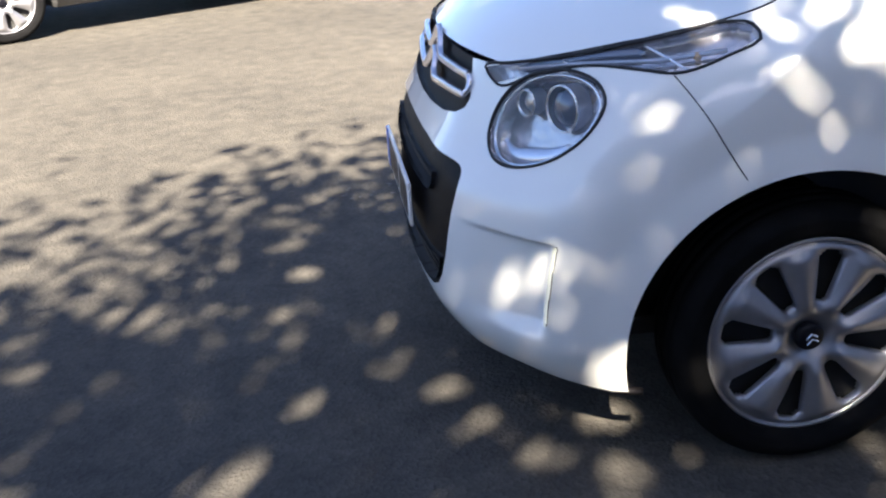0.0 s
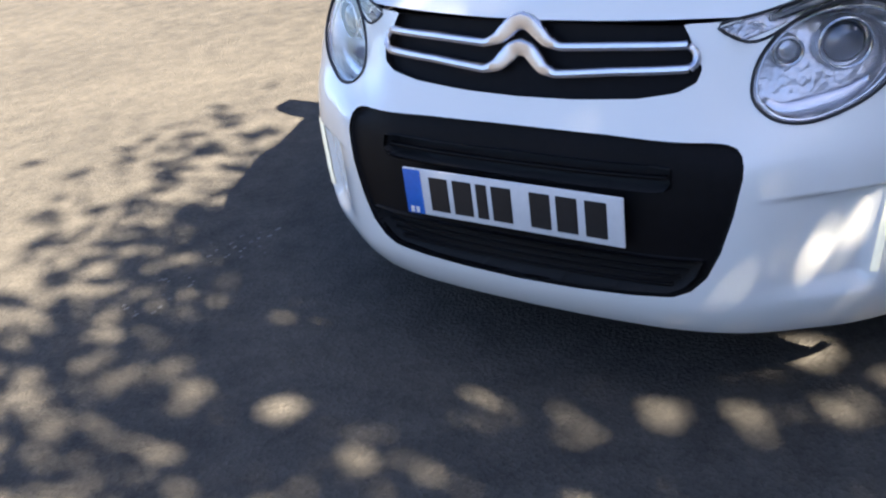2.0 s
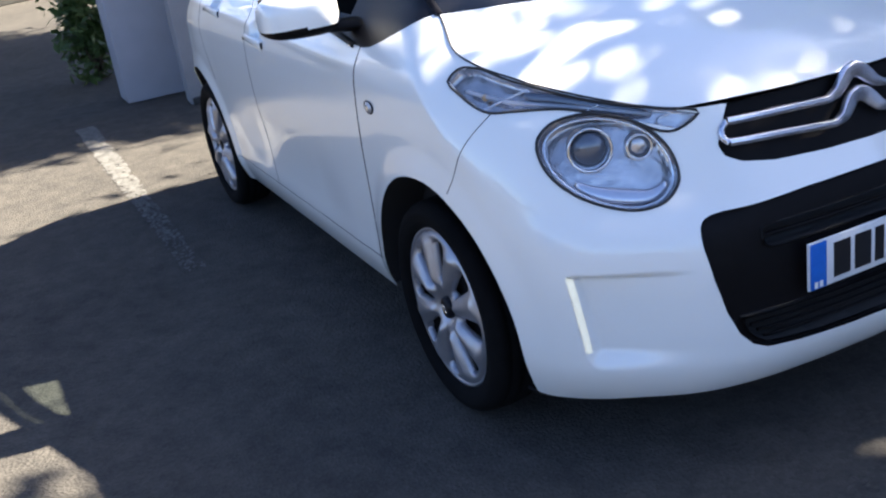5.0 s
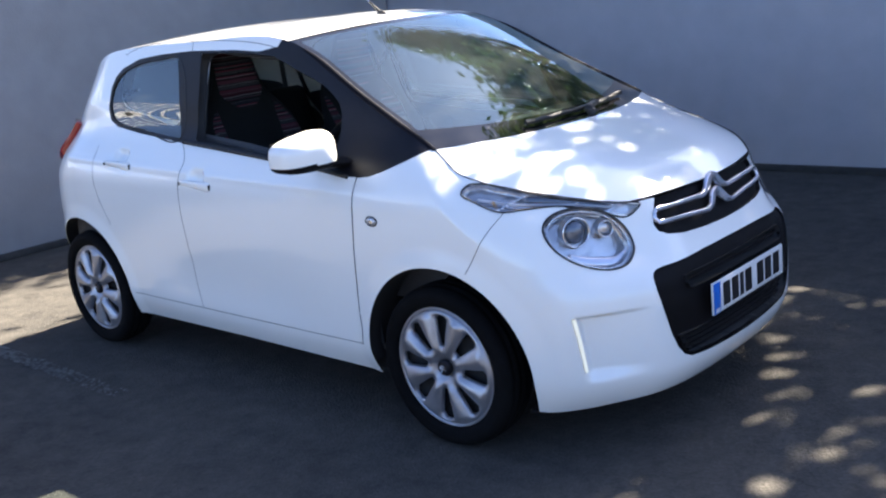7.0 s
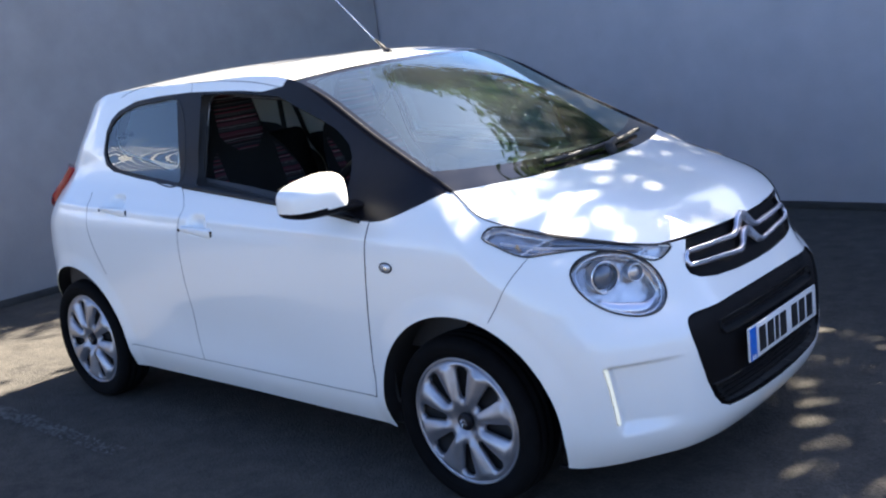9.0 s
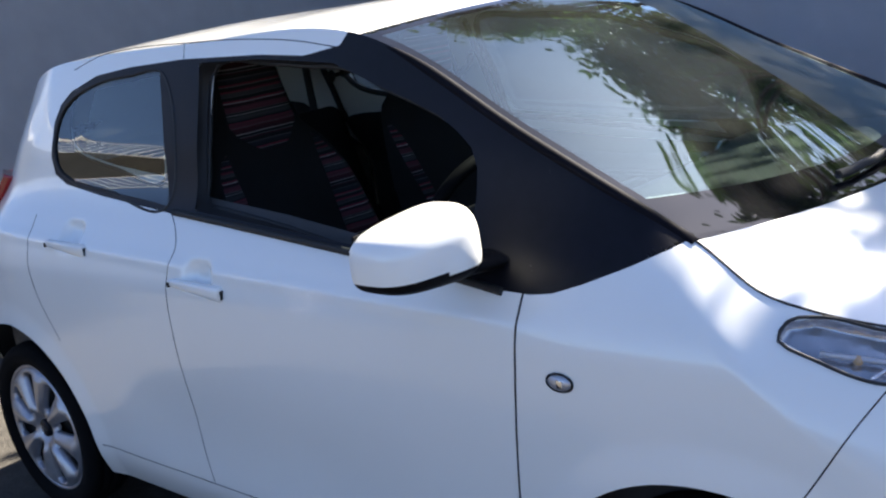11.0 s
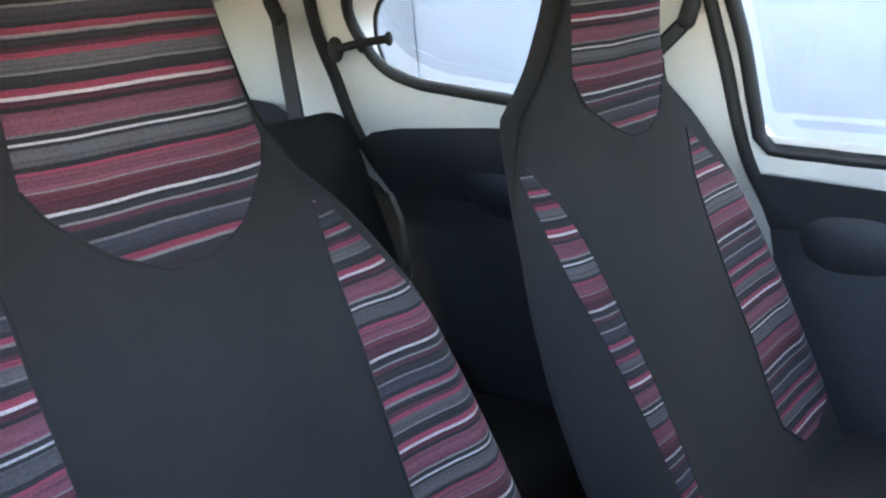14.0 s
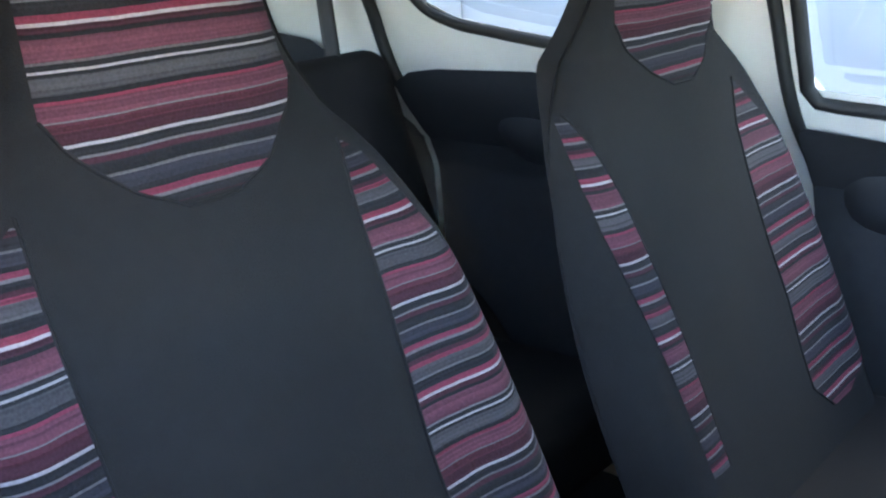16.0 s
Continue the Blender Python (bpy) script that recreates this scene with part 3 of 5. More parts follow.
lamp_loop = loop_curve(LAMP, 56)
ind3 = [(1.745, .385, .812), (1.70, .455, .832), (1.62, .533, .853), (1.52, .602, .880), (1.42, .648, .903), (1.335, .672, .923), (1.285, .684, .920),
        (1.268, .697, .900), (1.33, .70, .872), (1.42, .693, .844), (1.48, .655, .846), (1.57, .59, .846), (1.655, .507, .820), (1.727, .421, .786)]
INDICATOR = [(np.dot(p, DIAG_VIEW[0]), p[2]) for p in ind3]
full_front = lambda c: c[..., 0] > 1.4

SHELL, BUMPER, WING, FDOOR, RDOOR, TRIM, RGLASS, OPENING, GRILLE_L, INSET_L, LAMP_L, IND_L, ARCH, TAILGATE, BACKGLASS, TAILLAMP, DRL_L, SLOT_L = range(18)
WINGPOLY = [(.845, 1.2), (.845, .940), (.830, .77), (.803, .55), (.795, .375), (.785, .31), (.78, .1), (1.2, .1), (1.2, .5), (1.335, .645), (1.375, .715), (1.42, .79), (1.47, .86), (1.6, 1.2)]
FDOORPOLY = [(.845, 1.3), (.845, .940), (.830, .77), (.803, .55), (.795, .375), (.785, .318), (-.235, .318), (-.25, .40), (-.247, .55), (-.25, .70), (-.247, .83), (-.232, .955), (-.26, 1.02), (-.307, 1.20), (-.307, 1.436), (-.08, 1.430), (.15, 1.408), (.27, 1.39), (.5, 1.6)]
RDOORPOLY = [(-.235, .318), (-.25, .40), (-.247, .55), (-.25, .70), (-.247, .83), (-.232, .955), (-.26, 1.02), (-.307, 1.20), (-.307, 1.436), (-.55, 1.443), (-.74, 1.436), (-.90, 1.39), (-.985, 1.30), (-1.0, 1.15), (-.985, 1.0), (-.95, .80), (-.84, .60), (-.79, .40), (-.78, .318)]
mark(SIDE, nrm, label_of, FRONT_VIEW, [(-.1, .1), (.9, .1), (.9, 1.0), (-.1, 1.0)], BUMPER, reach=lambda c: c[..., 0] > 1.2, limit=0)
mark(SIDE, nrm, label_of, SIDE_VIEW, WINGPOLY, WING, reach=lambda c: c[..., 0] < 1.62)
mark(SIDE, nrm, label_of, SIDE_VIEW, FDOORPOLY, FDOOR)
mark(SIDE, nrm, label_of, SIDE_VIEW, RDOORPOLY, RDOOR)
mark(SIDE, nrm, label_of, SIDE_VIEW, DLO, TRIM, reach=lambda c: c[..., 2] > .9)
mark(SIDE, nrm, label_of, SIDE_VIEW, REAR_GLASS, RGLASS)
mark(SIDE, nrm, label_of, SIDE_VIEW, FRONT_OPENING, OPENING)
for cx in (1.19, -1.17):
    ring = [(cx + .361 * math.cos(a), .295 + .361 * math.sin(a)) for a in np.linspace(0, 2 * math.pi, 72, endpoint=False)]
    mark(SIDE, nrm, label_of, SIDE_VIEW, ring, ARCH, reach=lambda c: c[..., 1] > .55)
mark(SIDE, nrm, label_of, FRONT_VIEW, mirrored(INSET), INSET_L, reach=full_front)
mark(SIDE, nrm, label_of, FRONT_VIEW, mirrored(SLOT), SLOT_L, reach=full_front)
mark(SIDE, nrm, label_of, FRONT_VIEW, mirrored(GRILLE), GRILLE_L, reach=full_front)
mark(SIDE, nrm, label_of, FRONT_VIEW, lamp_loop, LAMP_L, reach=full_front)
mark(SIDE, nrm, label_of, DIAG_VIEW, INDICATOR, IND_L, reach=lambda c: c[..., 0] > 1.2)
DRLPOLY = [(.685, .515), (.700, .517), (.688, .41), (.679, .334), (.665, .334), (.673, .41)]
mark(SIDE, nrm, label_of, FRONT_VIEW, DRLPOLY, DRL_L, reach=full_front, limit=0.009)
BACK_VIEW = (np.array([0, 1.0, 0]), np.array([0, 0, 1.0]), np.array([-1.0, 0, 0]))
mark(SIDE, nrm, label_of, BACK_VIEW, [(-.6, .55), (.58, .55), (.58, .80), (.50, 1.36), (-.5, 1.45)], TAILGATE, reach=lambda c: c[..., 0] < -1.2)
mark(SIDE, nrm, label_of, BACK_VIEW, [(-.5, .98), (.50, .98), (.43, 1.30), (-.5, 1.34)], BACKGLASS, reach=lambda c: c[..., 0] < -1.2)
mark(SIDE, nrm, label_of, SIDE_VIEW, [(-1.26, 1.09), (-1.33, 1.10), (-1.62, 1.02), (-1.66, .84), (-1.56, .85), (-1.46, .90), (-1.36, .99)], TAILLAMP, reach=lambda c: (c[..., 0] < -1.2) & (c[..., 1] > .56))

# ---- bonnet, windscreen and roof: lofts from edge to centre ----
CENTRE = [(1.787, .824), (1.787, .824), (1.787, .824), (1.787, .824), (1.70, .895), (1.60, .937), (1.52, .965), (1.45, .986), (1.385, 1.005), (1.315, 1.022),
          (1.255, 1.035), (.93, 1.205), (.44, 1.438), (-.30, 1.472), (-.80, 1.458), (-1.06, 1.430), (-1.17, 1.410), (-1.24, 1.396), (-1.275, 1.388), (-1.30, 1.384), (-1.315, 1.380)]
i0, i1 = np.searchsorted(s_col, ctrl_s[3]), np.searchsorted(s_col, ctrl_s[18])
NW = 70
TE = SIDE[i0:i1, -1].copy()
for _ in range(60):
    TE[1:-1] += 0.25 * (TE[2:] - 2 * TE[1:-1] + TE[:-2])
TE_s = s_col[i0:i1]
cxs, czs = spline(TE_s, np.c_[ctrl_s, np.array(CENTRE)[:, 0]]), spline(TE_s, np.c_[ctrl_s, np.array(CENTRE)[:, 1]])
for line_ in (cxs, czs):
    for _ in range(60):
        line_[1:-1] += 0.25 * (line_[2:] - 2 * line_[1:-1] + line_[:-2])
w = np.linspace(0, 1, NW)[None]
bow = 1 - (1 - w) ** 2
UP = np.stack([TE[:, :1] + (cxs[:, None] - TE[:, :1]) * bow, TE[:, 1:2] * (1 - w), TE[:, 2:] + (czs[:, None] - TE[:, 2:]) * (1 - (1 - w) ** 2.3)], 2)
unrm = grid_normals(UP)
if unrm[len(UP) // 2, NW // 2, 2] < 0:
    unrm = -unrm
unrm[:, -1, 1] = 0
unrm[:, -1] /= np.linalg.norm(unrm[:, -1], axis=1)[:, None]
BONNET, SCREEN, SCREEN_EDGE, ROOF = range(4)
ulab = np.zeros((len(UP) - 1, NW - 1), int)
a_ = np.searchsorted(TE_s, ctrl_s[9])
b_ = np.searchsorted(TE_s, ctrl_s[12])
ulab[:a_] = BONNET
calm = unrm[a_ + 2:b_ - 2].copy()
for _ in range(300):
    calm[1:-1] += 0.25 * (calm[2:] - 2 * calm[1:-1] + calm[:-2])
    calm[:, 1:-1] += 0.25 * (calm[:, 2:] - 2 * calm[:, 1:-1] + calm[:, :-2])
    calm[0], calm[-1] = calm[1], calm[-2]
calm[:, -1, 1] = 0
unrm[a_ + 2:b_ - 2] = calm / np.linalg.norm(calm, axis=2)[..., None]
ulab[a_:b_] = SCREEN_EDGE
ulab[a_ + int(.15 * (b_ - a_)):b_ - 5, 3:] = SCREEN
ulab[b_:] = ROOF

car = new("hatchback_car")
tagged(car, "small white five-door hatchback with black window surrounds, driver's window open", "car")


def CENTRE_LINE(v):
    return set(np.nonzero(np.abs(v[:, 1]) < 2e-3)[0])


def take(G, N, labels, values, sides, name, mat, label="", parent=None, push=0.0, rim=False):
    """Cuts the faces with the given labels out of a half surface, on one or both sides, as one part."""
    m = np.isin(labels, values)
    ii, jj = np.nonzero(m)
    w_ = G.shape[1]
    q = np.stack([ii * w_ + jj, (ii + 1) * w_ + jj, (ii + 1) * w_ + jj + 1, ii * w_ + jj + 1], 1)
    used, inv = np.unique(q, return_inverse=True)
    q = inv.reshape(q.shape)
    v, n = G.reshape(-1, 3)[used], N.reshape(-1, 3)[used]
    if rim:
        edges = {}
        for f in q:
            for a, b in zip(f, np.roll(f, -1)):
                edges[(b, a)] = edges.get((b, a), 0) + 1
        border = [e for e in edges if (e[1], e[0]) not in edges]
        ends = sorted({a for e in border for a in e} | {b for e in border for b in e})
        at = {a: len(v) + k for k, a in enumerate(ends)}
        keep = v[ends]
        v, n = np.concatenate([v - n * push, keep]), np.concatenate([n, n[ends]])
        mid = CENTRE_LINE(v)
        q = np.concatenate([q, np.array([(a, b, at[b], at[a]) for a, b in border if a not in mid or b not in mid]).reshape(-1, 4)])
    else:
        v = v - n * push
    V, F, NN = [], [], []
    for sgn in sides:
        k = len(V) and sum(len(x) for x in V)
        mm = np.array([1, sgn, 1])
        V.append(v * mm)
        NN.append(n * mm)
        F.append((q if FLIP * sgn > 0 else q[:, ::-1]) + k)
    return mesh_object(name, np.concatenate(V), np.concatenate(F), mat, parent or car, label, None if rim else np.concatenate(NN))


p0 = SIDE[NS // 2, 10], SIDE[NS // 2 + 1, 10], SIDE[NS // 2, 11]
FLIP = 1 if np.cross(p0[1] - p0[0], p0[2] - p0[0])[1] > 0 else -1
S = (SIDE, nrm, label_of)
take(*S, [SHELL], (1, -1), "body_shell", CAR_WHITE, "white painted steel body")
bumper = take(*S, [BUMPER], (1, -1), "front_bumper", CAR_WHITE, "white painted front bumper")
for sgn in (1, -1):
    take(*S, [WING], (sgn,), "front_wing", CAR_WHITE)
FLIP_SIDE = FLIP
fdoors, rdoors = {}, {}
for sgn in (1, -1):
    fdoors[sgn] = take(*S, [FDOOR], (sgn,), "front_door", CAR_WHITE, "white front door")
    rdoors[sgn] = take(*S, [RDOOR], (sgn,), "rear_door", CAR_WHITE, "white rear door")
    own_ = (SIDE.copy(), nrm, label_of.copy())
    if sgn > 0:
        mark(*own_, SIDE_VIEW, [(-.285, 1.385), (-.18, 1.385), (-.18, 1.036), (-.262, 1.040)], OPENING, over=[TRIM, OPENING])
        take(*own_, [OPENING], (1,), "passenger_side_window", SIDE_GLASS, "clear closed side window", push=0.006)
    take(*own_, [TRIM], (sgn,), "window_surround", BLACK_GLOSS, "satin black pillars and window surround")
    take(*S, [RGLASS], (sgn,), "rear_side_window", SIDE_GLASS, "tinted rear side window", push=0.004)
    tail = take(*S, [TAILLAMP], (sgn,), "tail_lamp", RED_LENS, "red tail lamp", push=-0.028, rim=True)
    take(*S, [TAILLAMP], (sgn,), "lamp_housing", DARK_VOID, parent=tail, push=0.012)
take(*S, [TAILGATE], (1, -1), "tailgate", CAR_WHITE)
take(*S, [BACKGLASS], (1, -1), "rear_window", SIDE_GLASS)
FLIP = -FLIP
q0 = UP[len(UP) // 2, 10], UP[len(UP) // 2 + 1, 10], UP[len(UP) // 2, 11]
FLIP = 1 if np.cross(q0[1] - q0[0], q0[2] - q0[0])[2] > 0 else -1
U = (UP, unrm, ulab)
take(*U, [BONNET], (1, -1), "bonnet", CAR_WHITE, "white bonnet")
take(*U, [ROOF], (1, -1), "roof", CAR_WHITE, "white roof")
take(*U, [SCREEN], (1, -1), "windscreen", GLASS, "windscreen reflecting tree and sky")
take(*U, [SCREEN_EDGE], (1, -1), "windscreen_border", BLACK_GLASS, "black printed windscreen border")
FLIP = FLIP_SIDE


# ---- front of the car: grille, bumper insert, lamps, plate ----
def both(points):
    P = np.array(points, float)
    return P, P * np.array([1, -1, 1])


LOWER_MESH = [(0, .392), (.40, .392), (.385, .355), (.36, .328), (.33, .314), (.20, .304), (0, .300)]
LOWMESH_L = 18
mark(SIDE, nrm, label_of, FRONT_VIEW, mirrored(LOWER_MESH), LOWMESH_L, over=[INSET_L], reach=full_front)
insert = take(*S, [INSET_L], (1, -1), "bumper_insert", BLACK_PLASTIC, "grained black plastic bumper insert", push=0.010, rim=True)
take(*S, [SLOT_L], (1, -1), "air_slot", DARK_VOID, parent=insert, push=0.050, rim=True)
take(*S, [LOWMESH_L], (1, -1), "lower_intake", DARK_VOID, parent=insert, push=0.055, rim=True)
for z in (.322, .340, .358, .376):
    half = min(.385, .33 + (z - .314) * 0.9)
    pts = on_side(FRONT_VIEW, [(y, z) for y in np.linspace(0, half, 14)], -0.022)
    tube("intake_slat", np.r_[pts[::-1] * [1, -1, 1], pts[1:]], 0.004, BLACK_PLASTIC, insert, sides=6)
pts = on_side(FRONT_VIEW, [(y, .556) for y in np.linspace(0, .33, 14)], -0.018)
tube("slot_bar", np.r_[pts[::-1] * [1, -1, 1], pts[1:]], 0.006, BLACK_PLASTIC, insert, sides=8)

grille = take(*S, [GRILLE_L], (1, -1), "grille", BLACK_PLASTIC, "black plastic upper grille", push=0.016, rim=True)


def ribbon(name, pts, half, deep, mat, parent, label=""):
    """A flat strip facing forward with a faint ridge and crisp edges."""
    pts = np.array(pts)
    t = np.gradient(pts, axis=0)
    t /= np.linalg.norm(t, axis=1)[:, None]
    b = np.cross(np.array([1.0, 0, 0]), t)
    b /= np.linalg.norm(b, axis=1)[:, None]
    prof_ = [(-1, -1), (-1, .35), (-.8, .75), (0, 1), (.8, .75), (1, .35), (1, -1)]
    rows_ = [pts + b * (u * half)[:, None] + np.array([1.0, 0, 0]) * v * deep for u, v in prof_]
    V_ = np.stack(rows_, 1).reshape(-1, 3)
    m = len(prof_)
    F_ = [(i * m + j, i * m + j + 1, (i + 1) * m + j + 1, (i + 1) * m + j) for i in range(len(pts) - 1) for j in range(m - 1)]
    ob = mesh_object(name, V_, F_, mat, parent, label)
    ob.data.set_sharp_from_angle(angle=radians(24))
    return ob


for path, r in (([(.338, .786), (.20, .782), (.085, .777), (.055, .787), (.018, .818), (0, .824)], .0082), ([(.345, .745), (.20, .737), (.082, .727), (.052, .736), (.018, .767), (0, .773)], .0082)):
    pa = np.array(path)
    sl = np.r_[0, np.cumsum(np.hypot(*np.diff(pa, axis=0).T))]
    sq = np.linspace(0, sl[-1], 60)
    p2 = np.stack([np.interp(sq, sl, pa[:, 0]), np.interp(sq, sl, pa[:, 1])], 1)
    pts = on_side(FRONT_VIEW, p2, 0.004)
    rad = r * (1 + 1.1 * np.exp(-(p2[:, 0] / 0.062) ** 4))
    line = np.r_[pts * [1, -1, 1], pts[::-1][1:]]
    ribbon("chrome_bar", line, np.r_[rad, rad[::-1][1:]], 0.007, BAR_SILVER, grille, "silver bar kinked upward at the middle")
for end in both(on_side(FRONT_VIEW, curve([(.338, .786), (.352, .772), (.354, .756), (.345, .745)], 10), 0.004)):
    tube("chrome_end", end, .0078, BAR_SILVER, grille, sides=8)

for sgn in (1, -1):
    M3 = np.array([1, sgn, 1])
    lamp = take(*S, [LAMP_L], (sgn,), "headlamp", REFLECTOR, "oval headlamp with round projector", push=0.055, rim=True)
    ring = on_side(FRONT_VIEW, lamp_loop, 0.001) * M3
    tube("lamp_rim", ring, 0.0032, RUBBER, lamp, closed=True, sides=8)
    inner = lamp_loop.mean(0) + (lamp_loop - lamp_loop.mean(0)) * 0.93
    tube("bezel", on_side(FRONT_VIEW, inner, -0.010) * M3, 0.0035, CHROME, lamp, closed=True, sides=8)
    axis = Vector((0.86, 0.42 * sgn, 0.05)).normalized()
    for (ly, lz), r, nm, mt in (((.592, .775), .046, "projector", LAMP_BEZEL), ((.503, .768), .026, "bulb_holder", LAMP_BEZEL)):
        c = Vector(on_side(FRONT_VIEW, [(ly, lz)], -0.040)[0] * M3)
        turn = axis.to_track_quat("Z", "Y").to_matrix().to_4x4()
        bm = bmesh.new()
        bmesh.ops.create_cone(bm, cap_ends=False, segments=28, radius1=r * 1.02, radius2=r, depth=0.036)
        bmesh.ops.transform(bm, matrix=Matrix.Translation(c) @ turn, verts=bm.verts)
        part(nm, bm, mt, lamp)
        bm = bmesh.new()
        bmesh.ops.create_uvsphere(bm, u_segments=24, v_segments=14, radius=r * 0.86)
        bmesh.ops.scale(bm, vec=(1, 1, 0.5), verts=bm.verts)
        bmesh.ops.transform(bm, matrix=Matrix.Translation(c + axis * 0.004) @ turn, verts=bm.verts)
        part("lens_dome", bm, LENS_GREY if nm == "projector" else REFLECTOR, lamp)
        tube("chrome_ring", [c + axis * 0.019 + (turn.to_3x3() @ Vector((math.cos(a), math.sin(a), 0))) * r for a in np.linspace(0, 2 * math.pi, 32, endpoint=False)], 0.0032, CHROME, lamp, closed=True, up=axis)
    for mid_z, wide, mt in ((.676, .017, BAR_SILVER),):
        blade = on_side(FRONT_VIEW, curve([(.472, mid_z + .010), (.505, mid_z - .006), (.560, mid_z - .004), (.618, mid_z + .014), (.640, mid_z + .030)], 18), -0.030) * M3
        tube("bowl_facet", blade, wide * np.sin(np.linspace(.35, 2.8, 18)), mt, lamp, sides=10, flat=.3, up=(.8, .5 * sgn, .5))
    take(*S, [LAMP_L], (sgn,), "lamp_lens", LAMP_GLASS, parent=lamp, push=0.001)
    ind = take(*S, [IND_L], (sgn,), "indicator_lamp", REFLECTOR, "slim wedge-shaped indicator lamp under the bonnet edge", push=0.026, rim=True)
    iring = on_side(DIAG_VIEW, loop_curve(INDICATOR, 70), 0.001) * M3
    tube("lamp_rim", iring, 0.0030, RUBBER, ind, closed=True, sides=8)
    mid = on_side(DIAG_VIEW, [(np.dot((1.38, .672, 0), DIAG_VIEW[0]), .876)], -0.014)[0] * M3
    bm = bmesh.new()
    bmesh.ops.create_uvsphere(bm, u_segments=16, v_segments=10, radius=0.008)
    bmesh.ops.translate(bm, vec=mid, verts=bm.verts)
    part("bulb", bm, AMBER, ind, "amber bulb")
    mask = on_side(DIAG_VIEW, curve([(np.dot(p, DIAG_VIEW[0]), z) for p, z in (((1.475, .632, 0), .877), ((1.55, .582, 0), .867), ((1.62, .525, 0), .849), ((1.685, .465, 0), .823))], 18), -0.011) * M3
    tube("lamp_mask", mask, np.r_[.004, np.full(16, .0105), .005], LENS_GREY, ind, "dark grey inner mask", sides=10, flat=.25, up=(.66, .75 * sgn, .3))
    for (xa, ya, za), (xb, yb, zb) in (((1.405, .690, .851), (1.478, .625, .887)), ((1.60, .556, .838), (1.612, .534, .851)), ((1.70, .452, .803), (1.71, .43, .818))):
        wall_ = on_side(DIAG_VIEW, curve([(np.dot((xa, ya, 0), DIAG_VIEW[0]), za), (np.dot(((xa + xb) / 2 - .012, (ya + yb) / 2, 0), DIAG_VIEW[0]), (za + zb) / 2), (np.dot((xb, yb, 0), DIAG_VIEW[0]), zb)], 8), -0.009) * M3
        tube("chamber_wall", wall_, .0028, CHROME, ind, sides=6)
    rib = on_side(DIAG_VIEW, [(np.dot(p, DIAG_VIEW[0]), z) for p, z in (((1.33, .69, 0), .884), ((1.45, .655, 0), .866), ((1.60, .548, 0), .848), ((1.69, .46, 0), .822))], -0.010) * M3
    tube("reflector_rib", rib, 0.005, LAMP_BEZEL, ind)
    take(*S, [IND_L], (sgn,), "lamp_lens", LAMP_GLASS, parent=ind, push=0.001)
    take(*S, [DRL_L], (sgn,), "light_strip", DRL_WHITE, "upright white daytime light strip", push=-0.003)

lip = SIDE[:np.argmin(np.abs(SIDE[:, 0, 0] - 1.50)), 0][::4] + np.array([-.018, 0, .001])
tube("lower_lip", np.r_[lip[::-1] * [1, -1, 1], lip[1:]], .010, BLACK_PLASTIC, bumper, "black lip under the bumper", sides=8, flat=.8)

# number plate, the characters as plain bars
plate = part("number_plate", box_bm((0.008, 0.520, 0.108), (1.9145, 0, .474), 0.003), PLATE_WHITE, car, "white number plate with blue band")
part("blue_band", box_bm((0.003, 0.044, 0.104), (1.9195, -.235, .474), 0.001), PLATE_BLUE, plate)
for y in (-.168, -.108, -.060, -.012, .078, .138, .202):
    wide = 0.026 if y == -.060 else 0.047
    part("character_bar", box_bm((0.002, wide, 0.079), (1.9195, y, .474), 0.0008), PLATE_INK, plate, smooth=False)
for y in (-.243, -.229):
    part("country_bar", box_bm((0.0016, 0.009, 0.014), (1.9210, y, .432)), PLATE_WHITE, plate, smooth=False)

# ---- seams between the panels ----
SEAMS = {
    "wing_seam": [(.845, .940), (.839, .86), (.830, .77), (.816, .66), (.803, .55), (.795, .45), (.795, .375), (.785, .318)],
    "door_seam": [(-.30, 1.026), (-.255, .99), (-.232, .955), (-.242, .89), (-.247, .83), (-.25, .70), (-.247, .55), (-.25, .40), (-.235, .318)],
    "sill_seam": [(.785, .318), (.4, .316), (0, .316), (-.4, .316), (-.78, .318)],
    "frame_seam": [(.27, 1.388), (.15, 1.409), (-.08, 1.430), (-.307, 1.437), (-.55, 1.440), (-.72, 1.430), (-.86, 1.400)],
    "frame_split": [(-.307, 1.437), (-.305, 1.398)],
    "bumper_seam": [(1.335, .650), (1.375, .715), (1.42, .79), (1.455, .842)],
    "rear_door_seam": [(-.985, 1.0), (-.965, .88), (-.94, .78), (-.87, .64)],
}
for nm, pts in SEAMS.items():
    line = on_side(SIDE_VIEW, curve(pts, max(8, len(pts) * 8)) if len(pts) > 2 else pts, -0.0005)
    for L_ in both(line):
        tube(nm, L_, 0.0024 if nm == "wing_seam" else 0.0015, RUBBER, car, sides=6)
edge = SIDE[i0:i0 + a_ + 1, -1][::3]
for L_ in both(edge):
    tube("bonnet_seam", L_, 0.0024, RUBBER, car)
for L_ in both(UP[a_:b_ - 1, 0][::4] + np.array([0, -.003, -.005])):
    tube("pillar_moulding", L_, 0.003 + 0.008 * smooth01(np.arange(len(L_))[::-1] / 7), PILLAR_BLACK, car, "satin black moulding along the windscreen", sides=16)
for poly in (REAR_GLASS,):
    for L_ in both(on_side(SIDE_VIEW, loop_curve(poly, 60), -0.002)):
        tube("window_rubber", L_, 0.005, RUBBER, car, closed=True)
